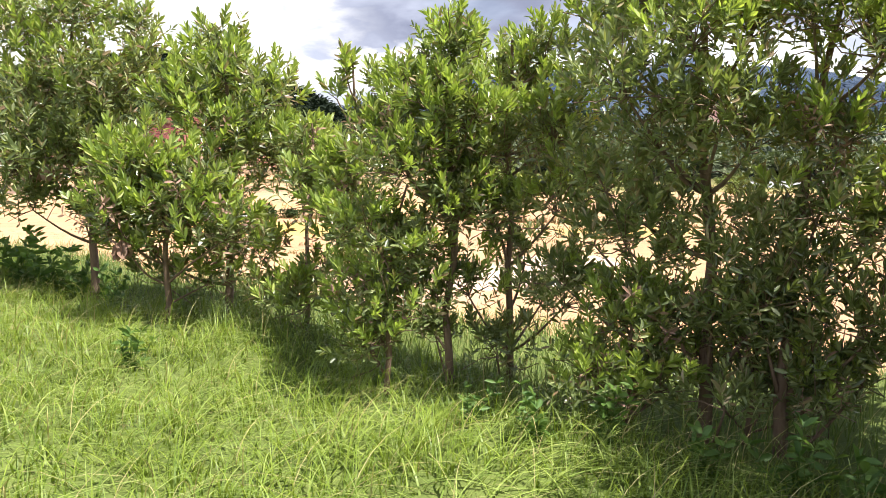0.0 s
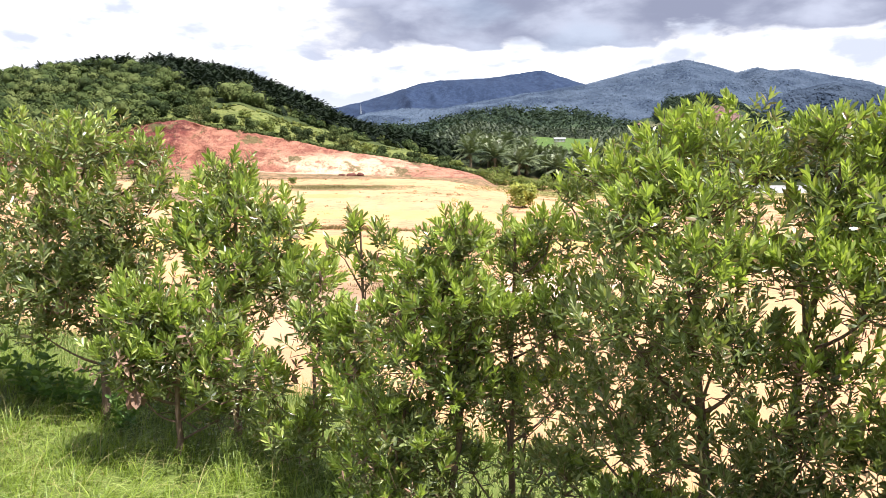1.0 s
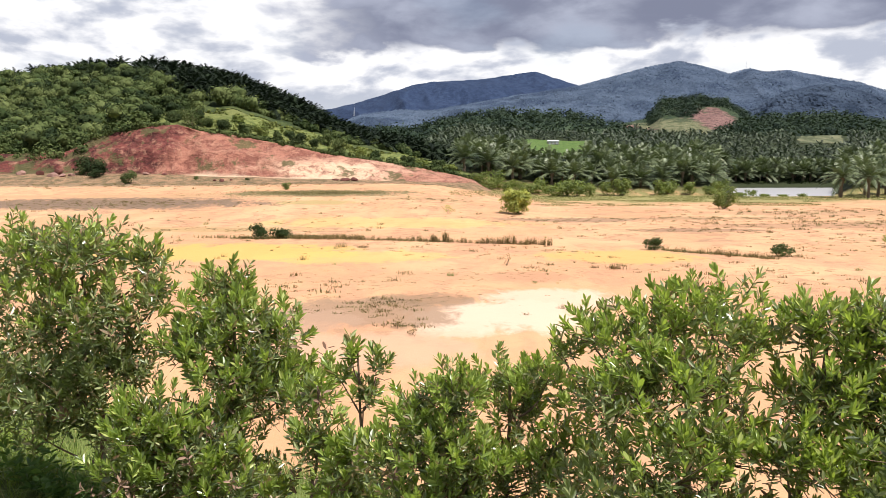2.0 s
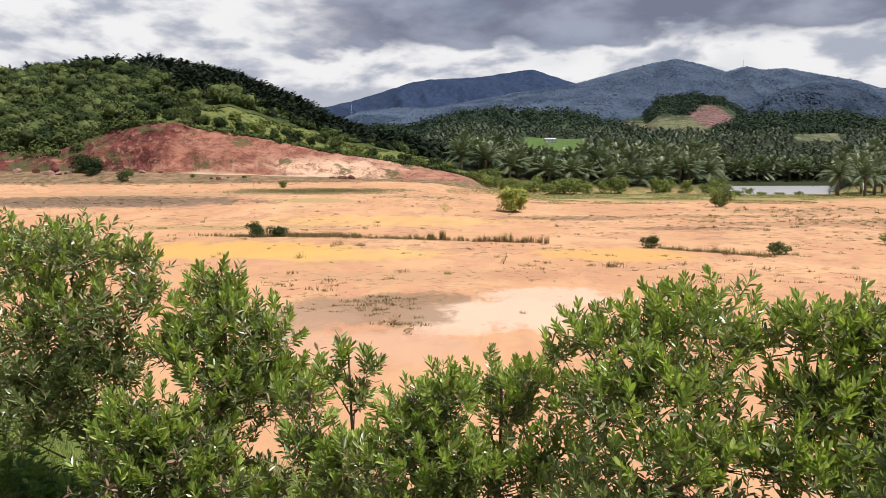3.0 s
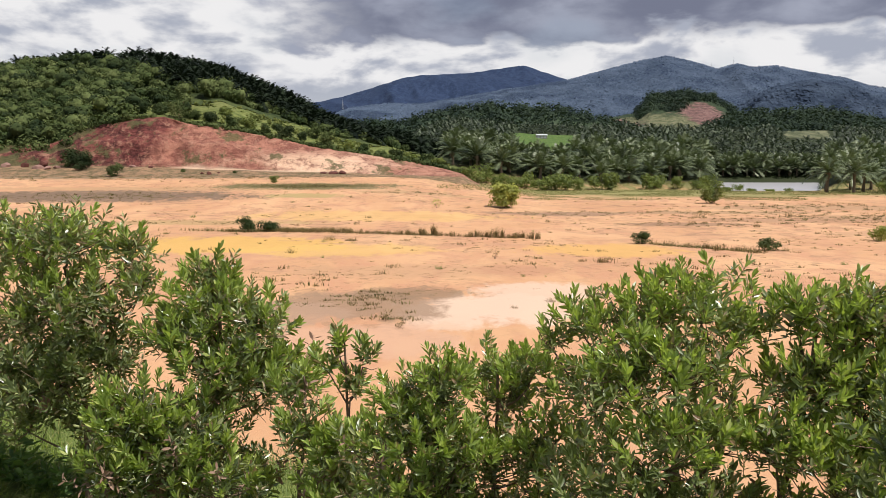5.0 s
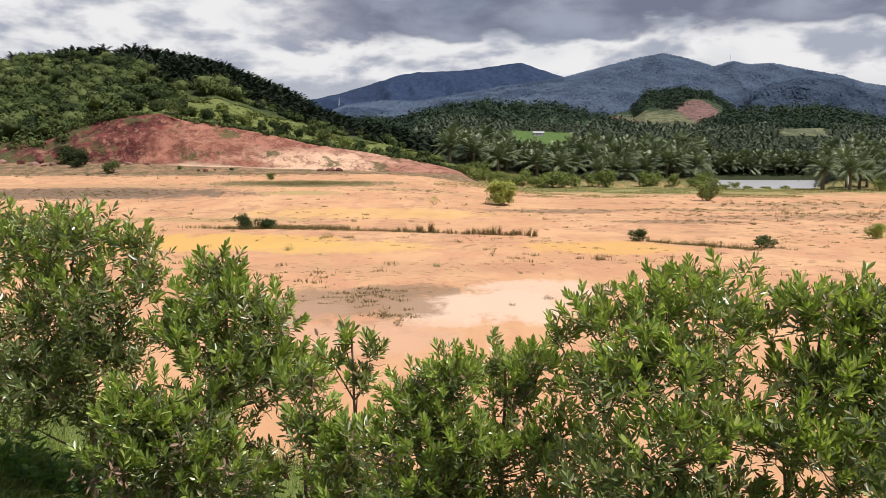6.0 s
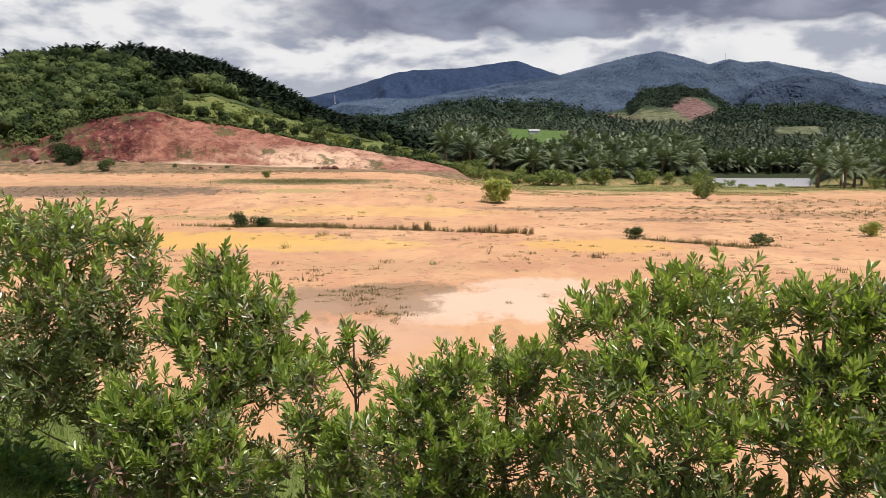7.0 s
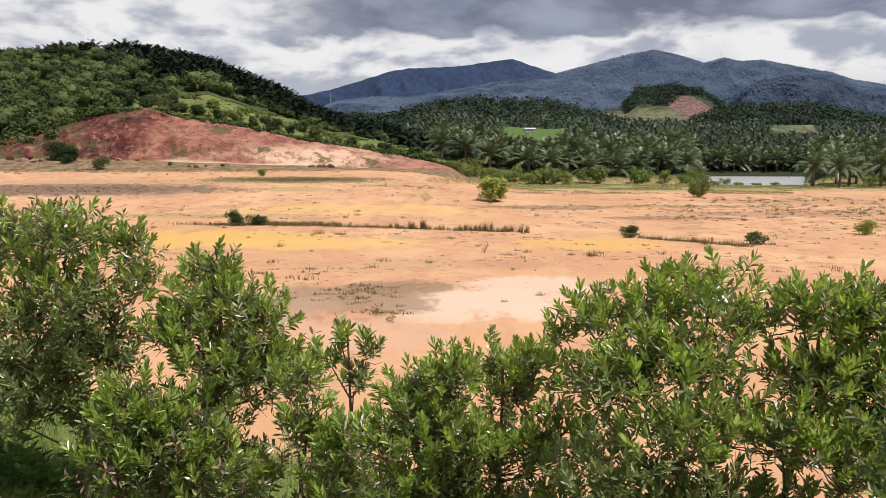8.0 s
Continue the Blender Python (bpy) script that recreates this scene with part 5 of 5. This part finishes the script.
wood("low_hill_woods", "dark closed woods on a low hill", ((-0.12, 0.046), (-0.06, 0.048), (-0.017, 0.050), (0.025, 0.062), (0.09, 0.0705), (0.127, 0.0710), (0.17, 0.066), (0.23, 0.055), (0.30, 0.035)), 560, 740, 1100, 720, 12, 0.0, 0.016)
wood("quarry_hill_woods", "dark trees along a hilltop", ((0.275, 0.066), (0.29, 0.086), (0.33, 0.090), (0.37, 0.086), (0.40, 0.066)), 800, 1080, 560, 730, 11, 0.30, 0.03, ((0.336, 0.402, 0.0, 0.78), (0.25, 0.345, 0.0, 0.52)))
wood("quarry_foot_woods", "dark woods at the foot of the quarry hill", ((0.20, 0.045), (0.235, 0.058), (0.275, 0.066), (0.40, 0.066), (0.46, 0.05)), 800, 1080, 330, 750, 11, 0.0, 0.03, ((0.255, 0.40, 0.12, 1.0),))
wood("low_hill_right_woods", "dark closed woods on a low hill", ((0.36, 0.045), (0.41, 0.060), (0.48, 0.067), (0.55, 0.060), (0.62, 0.045), (0.75, 0.03)), 600, 800, 900, 740, 13, 0.0, 0.02)


# ------------------------------------------------------------------ reeds and tufts on the plain
def tuft(x, y, height, seed, name="reed_tuft", label="upright brownish reed tuft on the sand", wide=0.2, count=70, material=None, bow=0.4):
    r = np.random.default_rng(seed)
    xs, ys = x + r.normal(0, wide, count), y + r.normal(0, wide, count)
    ob = blades(name, xs, ys, height * r.uniform(0.55, 1.1, count), np.full(count, height * 0.035), bow, material or REED, seed, 3)
    return tagged(ob, label, "reeds", group="reed tufts of the plain")


r = np.random.default_rng(800)
k = 0
for t in np.linspace(0.0, 1.0, 44):
    x, y = -9.4 + 23.0 * t + r.normal(0, 0.12), 99.6 - 7.2 * t + r.normal(0, 0.25)
    tuft(x, y, r.uniform(0.5, 1.0) * (0.8 if t < 0.3 else r.choice((1.0, 1.3, 1.7))), 810 + k, count=int(r.integers(40, 90)), wide=r.uniform(0.12, 0.26))
    k += 1
for t in np.linspace(0.0, 1.0, 26):
    tuft(-18.5 + 9.0 * t + r.normal(0, 0.2), 102.6 - 2.6 * t + r.normal(0, 0.4), r.uniform(0.5, 1.0), 880 + k, wide=0.35)
    k += 1
for t in np.linspace(0.0, 1.0, 30):
    tuft(25.5 + 8.5 * t + r.normal(0, 0.2), 84.8 - 7.6 * t + r.normal(0, 0.5), r.uniform(0.3, 0.9), 920 + k, wide=0.3, count=36)
    k += 1
for x, y, h in [(-10.5, 91, 0.9), (-8.0, 90, 0.7), (16.2, 69.0, 0.9), (33.0, 76.5, 0.7), (36.9, 78, 0.6), (62, 130, 1.1), (14.5, 69.8, 0.5), (47, 108, 0.8), (72, 122, 1.0), (75, 121, 0.8), (8.2, 49, 0.4), (5.6, 47, 0.3)]:
    tuft(x, y, h, 960 + k, wide=h * 0.4, bow=0.9)
    k += 1


def weed_clumps(name, label, xs, ys, sizes, material, seed, per=20):
    """Low tussocks: many short bowed blades about each place."""
    r = np.random.default_rng(seed)
    xs, ys, h = np.repeat(xs, per), np.repeat(ys, per), np.repeat(sizes, per)
    xs = xs + r.normal(0, 1, len(h)) * (0.06 + 0.55 * h)
    ys = ys + r.normal(0, 1, len(h)) * (0.05 + 0.35 * h)
    tall = h * r.uniform(0.4, 1.15, len(h))
    return tagged(blades(name, xs, ys, tall, 0.014 + 0.085 * h, 0.8, material, seed + 1, 3), label, "weeds", kind="stuff")


# middle, spread and number of tussocks, and their height
WEEDY = ((-3.2, 51.0, 1.6, 1.8, 42, 0.34), (-1.5, 43.6, 0.8, 0.9, 14, 0.34), (-5.2, 48.6, 2.4, 2.0, 30, 0.20), (0.2, 53.6, 2.4, 1.3, 70, 0.10),
         (-1.0, 64.0, 7.0, 3.0, 110, 0.13), (7.5, 65.0, 2.6, 2.2, 26, 0.16), (-9.0, 61.0, 4.0, 4.0, 30, 0.20), (-8.0, 90.0, 5.0, 5.0, 18, 0.30),
         (23.6, 138, 8.0, 3.0, 90, 0.34), (39, 114, 7.0, 2.0, 60, 0.32), (58, 122, 12, 7.0, 90, 0.46), (66, 98, 12, 6.0, 80, 0.40),
         (52, 143, 16, 2.5, 90, 0.46), (-68, 166, 15, 4.5, 330, 0.40), (-34, 117, 11, 2.0, 90, 0.30), (0, 176, 8.0, 3.0, 60, 0.45),
         (86, 160, 18, 9.0, 150, 0.66), (76, 129, 14, 6.0, 90, 0.56), (50, 86, 9, 5.0, 60, 0.34), (-80, 226, 32, 8.0, 260, 0.70), (-25, 233, 24, 5.0, 160, 0.55))


def weeds_on_plain():
    """Low weeds, thicker along damp streaks."""
    r = np.random.default_rng(990)
    n = 2600
    d = np.exp(r.uniform(math.log(30), math.log(235), n))
    u = r.uniform(-0.52, 0.68, n)
    xs, ys = u * d, d
    ok = lattice(xs * 0.8, ys * 0.5, 9.0, 991, 4) > np.where(ys < 60, 0.42, 0.18)
    ok &= ~(((xs + 22) / 16) ** 2 + ((ys - 86) / 9) ** 2 < 1) | (r.random(n) < 0.25)
    ok &= ~(((xs - 5.5) / 7) ** 2 + ((ys - 49) / 7) ** 2 < 1) | (r.random(n) < 0.2)
    xs, ys = [xs[ok]], [ys[ok]]
    h = [0.07 + 0.42 * r.random(len(xs[0])) ** 3 + 0.0008 * ys[0]]
    for cx, cy, sx, sy, count, tall in WEEDY:
        xs.append(r.normal(cx, sx, count))
        ys.append(r.normal(cy, sy, count))
        h.append(tall * r.uniform(0.35, 1.1, count))
    xs, ys, h = np.concatenate(xs), np.concatenate(ys), np.concatenate(h)
    dry = r.random(len(xs)) < 0.62
    weed_clumps("low_weeds", "sparse low brown tussocks over the sand", xs[dry], ys[dry], h[dry], REED, 992)
    weed_clumps("green_weeds", "sparse low green tussocks over the sand", xs[~dry], ys[~dry], h[~dry], OLIVE_WEED, 995)
    # mats of weeds along the far strip and the reed lines
    cx = np.concatenate([r.normal(-28, 9, 7000), r.normal(-20, 4.5, 1800), r.uniform(25, 34, 1500), r.uniform(-12, 2, 900)])
    cy = np.concatenate([r.normal(191, 3.4, 7000), r.normal(103.0, 0.6, 1800), np.zeros(1500), np.zeros(900)])
    cy[-2400:-900] = 84.9 - 0.9 * (cx[-2400:-900] - 25.5) + r.normal(0, 0.7, 1500)
    cy[-900:] = 99.6 - 0.313 * (cx[-900:] + 9.4) + r.normal(0, 0.9, 900)
    h = np.concatenate([r.uniform(0.15, 0.5, 7000), r.uniform(0.2, 0.7, 1800), r.uniform(0.1, 0.40, 1500), r.uniform(0.12, 0.4, 900)])
    tagged(blades("weed_mat", cx, cy, h, h * 0.14, 0.7, OLIVE_WEED, 993, 3), "mats of low olive weeds along damp strips", "weeds", kind="stuff")
    r = np.random.default_rng(970)
    for made in range(46):
        d = math.exp(r.uniform(math.log(60), math.log(165)))
        h = 0.25 + 0.55 * r.random() ** 2.0
        tuft(r.uniform(-0.42, 0.62) * d, d, h, 1200 + made, "weed_tuft", "small dry weed tuft on the sand", h * 0.3, int(r.integers(24, 60)), REED if r.random() < 0.6 else DARK_GRASS, 0.8)


weeds_on_plain()

r = np.random.default_rng(1000)
n = 52000
u, d = 0.02 + 0.64 * r.random(n) ** 0.9, r.uniform(190, 290, n)
ok = lattice(u * d, d, 22.0, 1001, 4) > 0.25 - 0.014 * (d - 200)
ok &= ~((u > 0.365) & (u < 0.53) & (d > 258))
u, d = u[ok], d[ok]
tagged(blades("plain_edge_grass", u * d, d, r.uniform(0.15, 0.55, len(u)), np.full(len(u), 0.10), 0.8, EDGE_GRASS, 1002, 2), "rough green grass where the plain meets the palms", "grass", kind="stuff")


# ------------------------------------------------------------------ pond
def pond_surface():
    mat, n, bsdf, _ = surface("pond_water", 0.30)
    ripple = n.noise(n.scaled(n.place(), 1.2, 0.5, 1.0), 1.0, 4.0, 0.6)
    # murky water, with the sky's reflection put into the pale grey
    n.put(bsdf.inputs["Base Color"], n.mix(ripple, (0.33, 0.32, 0.325), (0.43, 0.42, 0.425)))
    bump(n, bsdf, ripple, 0.08, 0.05)
    ring = []
    for i in range(48):
        a = math.tau * i / 48
        k = 1 + 0.10 * math.sin(3 * a) + 0.06 * math.sin(7 * a + 1)
        v = 333 + 80 * k * math.sin(a)
        ring.append(((0.447 + 0.100 * k * math.cos(a)) * v, v, PLAIN - 0.22))
    bm = bmesh.new()
    bm.faces.new([bm.verts.new(p) for p in ring])
    ob = part("pond_water", bm, mat)
    tagged(ob, "shallow grey pond in front of the palms", "water", kind="structure")


pond_surface()


# ------------------------------------------------------------------ built things far off
def plain_paint(name, a, b, rough=0.6, scale=2.0):
    mat, n, bsdf, _ = surface(name, rough)
    n.put(bsdf.inputs["Base Color"], n.mix(n.noise(n.place(), scale, 4.0), a, b))
    return mat


SHEET = plain_paint("roof_sheet", (0.42, 0.43, 0.45), (0.58, 0.59, 0.60), 0.5)
SHED_WALL = plain_paint("shed_wall", (0.30, 0.27, 0.24), (0.42, 0.39, 0.35), 0.8)
STEEL = plain_paint("galvanised_steel", (0.35, 0.36, 0.38), (0.50, 0.51, 0.53), 0.45)
FIELD = slope_material("field_grass", (0.050, 0.095, 0.024), (0.105, 0.150, 0.038), (0.080, 0.125, 0.032), 3.0)


def box(cx, cy, cz, sx, sy, sz):
    bm = bmesh.new()
    bmesh.ops.create_cube(bm, size=1.0, matrix=Matrix.Translation((cx, cy, cz)) @ Matrix.Diagonal((sx, sy, sz, 1)))
    bmesh.ops.bevel(bm, geom=bm.edges[:], offset=min(sx, sy, sz) * 0.04, segments=1, affect="EDGES")
    return bm


def shed(x, y, z):
    root = new("shed")
    root.location = (x, y, z)
    tagged(root, "long low shed with a pale metal roof", "shed")
    part("wall", box(0, 0, 1.0, 7.0, 3.6, 2.0), SHED_WALL, root)
    for sgn in (-1, 1):
        bm = box(0, 0, 0, 7.6, 2.5, 0.10)
        bmesh.ops.transform(bm, matrix=pose(0, sgn * 1.1, 2.35, -sgn * 18), verts=bm.verts[:])
        part("roof", bm, SHEET, root)
    for i in range(3):
        part("door", box(-2.2 + 2.2 * i, -1.83, 0.9, 1.2, 0.08, 1.75), STEEL, root)


def mast(x, y, z, height, spread, label):
    """A lattice mast."""
    root = new("lattice_mast")
    root.location = (x, y, z)
    tagged(root, label, "mast", group="masts on the mountains")
    corners = [(-1, -1), (1, -1), (1, 1), (-1, 1)]
    for cx, cy in corners:
        part("leg", quick_mesh("leg", *tube([(cx * spread, cy * spread, 0), (cx * spread * 0.25, cy * spread * 0.25, height)], (spread * 0.12, spread * 0.08), 5), True), STEEL, root)
    bars = []
    for i in range(9):
        t0, t1 = i / 9, (i + 1) / 9
        for (ax, ay), (bx, by) in zip(corners, corners[1:] + corners[:1]):
            k0, k1 = spread * (1 - 0.75 * t0), spread * (1 - 0.75 * t1)
            bars.append(tube([(ax * k0, ay * k0, t0 * height), (bx * k1, by * k1, t1 * height)], (spread * 0.06, spread * 0.06), 4))
    part("bracing", quick_mesh("bracing", *joined(bars), True), STEEL, root)
    part("antenna", quick_mesh("antenna", *tube([(0, 0, height), (0, 0, height * 1.25)], (spread * 0.1, spread * 0.05), 5), True), STEEL, root)


def field(name, label, u0, u1, d0, d1, material):
    """An open patch lying on rising ground."""
    u, d = np.meshgrid(np.linspace(u0, u1, 30), np.linspace(d0, d1, 16))
    x, y = u * d + 2.0 * lattice(u * d, d, 20.0, 1100, 3), d + 3.0 * lattice(u * d, d, 25.0, 1101, 3)
    ob = part(name, quick_mesh(name, np.stack([x, y, ground_height(x, y) + 0.35], -1).reshape(-1, 3), grid_faces(*u.shape), True), material)
    return tagged(ob, label, "field", kind="structure")


field("open_field", "open bright green field behind the palms", 0.105, 0.200, 360, 548, FIELD)
field("clearing", "small pale clearing above the palms", 0.468, 0.524, 575, 632, CLEARED)
shed(0.153 * 512, 512, float(ground_height(0.153 * 512, 512)) + 0.3)
mast(-0.098 * 1500, 1500, EYE_Z + 0.0690 * 1500, 16, 1.2, "small lattice mast on a far slope")
mast(0.396 * 2440, 2440, EYE_Z + 0.1245 * 2440, 26, 1.1, "thin lattice mast on a mountain ridge")
mast(0.368 * 2440, 2440, EYE_Z + 0.1205 * 2440, 18, 0.9, "thin lattice mast on a mountain ridge")


# ------------------------------------------------------------------ rocks and spoil at the foot of the bank
def boulder(x, y, z, sx, sy, sz, seed, material, label, name="boulder"):
    """A broken block of earth or rock, sunk a little into the ground."""
    r = np.random.default_rng(seed)
    bm = bmesh.new()
    bmesh.ops.create_icosphere(bm, subdivisions=3, radius=1.0)
    cuts = [(Vector(r.normal(0, 1, 3)).normalized(), r.uniform(0.45, 0.8)) for _ in range(14)]
    for v in bm.verts:
        for axis, reach in cuts:
            over = v.co.dot(axis) - reach
            if over > 0:
                v.co -= axis * over * 0.85
        v.co *= 1 + r.normal(0, 0.03)
        v.co = Vector((v.co.x * sx, v.co.y * sy, v.co.z * sz))
    ob = part(name, bm, material)
    ob.location = (x, y, z + 0.25 * sz)
    tagged(ob, label, "rock", group="blocks at the foot of the bank")


ROCK = plain_paint("pale_pink_rock", (0.15, 0.08, 0.065), (0.36, 0.22, 0.18), 0.85, 1.2)
SPOIL = plain_paint("dark_red_earth", (0.07, 0.025, 0.022), (0.17, 0.07, 0.055), 0.9, 1.2)
for i, (u, d, sx, sz, pale) in enumerate([(-0.480, 240, 2.6, 1.6, 1), (-0.468, 239, 2.0, 1.1, 1), (-0.472, 242, 2.2, 2.2, 0), (-0.457, 240, 1.7, 1.0, 1), (-0.495, 243, 2.0, 1.4, 0), (-0.520, 244, 2.6, 1.6, 1), (-0.268, 233, 1.2, 1.2, 0), (-0.276, 234, 0.9, 0.6, 0), (-0.255, 235, 0.8, 0.5, 0), (-0.110, 239, 2.4, 1.0, 0), (-0.100, 239.5, 2.0, 1.4, 0), (-0.123, 240, 1.6, 0.7, 0), (-0.34, 244, 1.3, 0.9, 0), (-0.362, 245, 1.8, 1.0, 1)]):
    boulder(u * d, d, float(hill_height(np.array(u), np.array(float(d)))), sx * 0.75, sx * 0.6, sz * 0.8, 1300 + i, ROCK if pale else SPOIL, "pale pinkish block of rock below the bank" if pale else "dark red heap of earth below the bank")
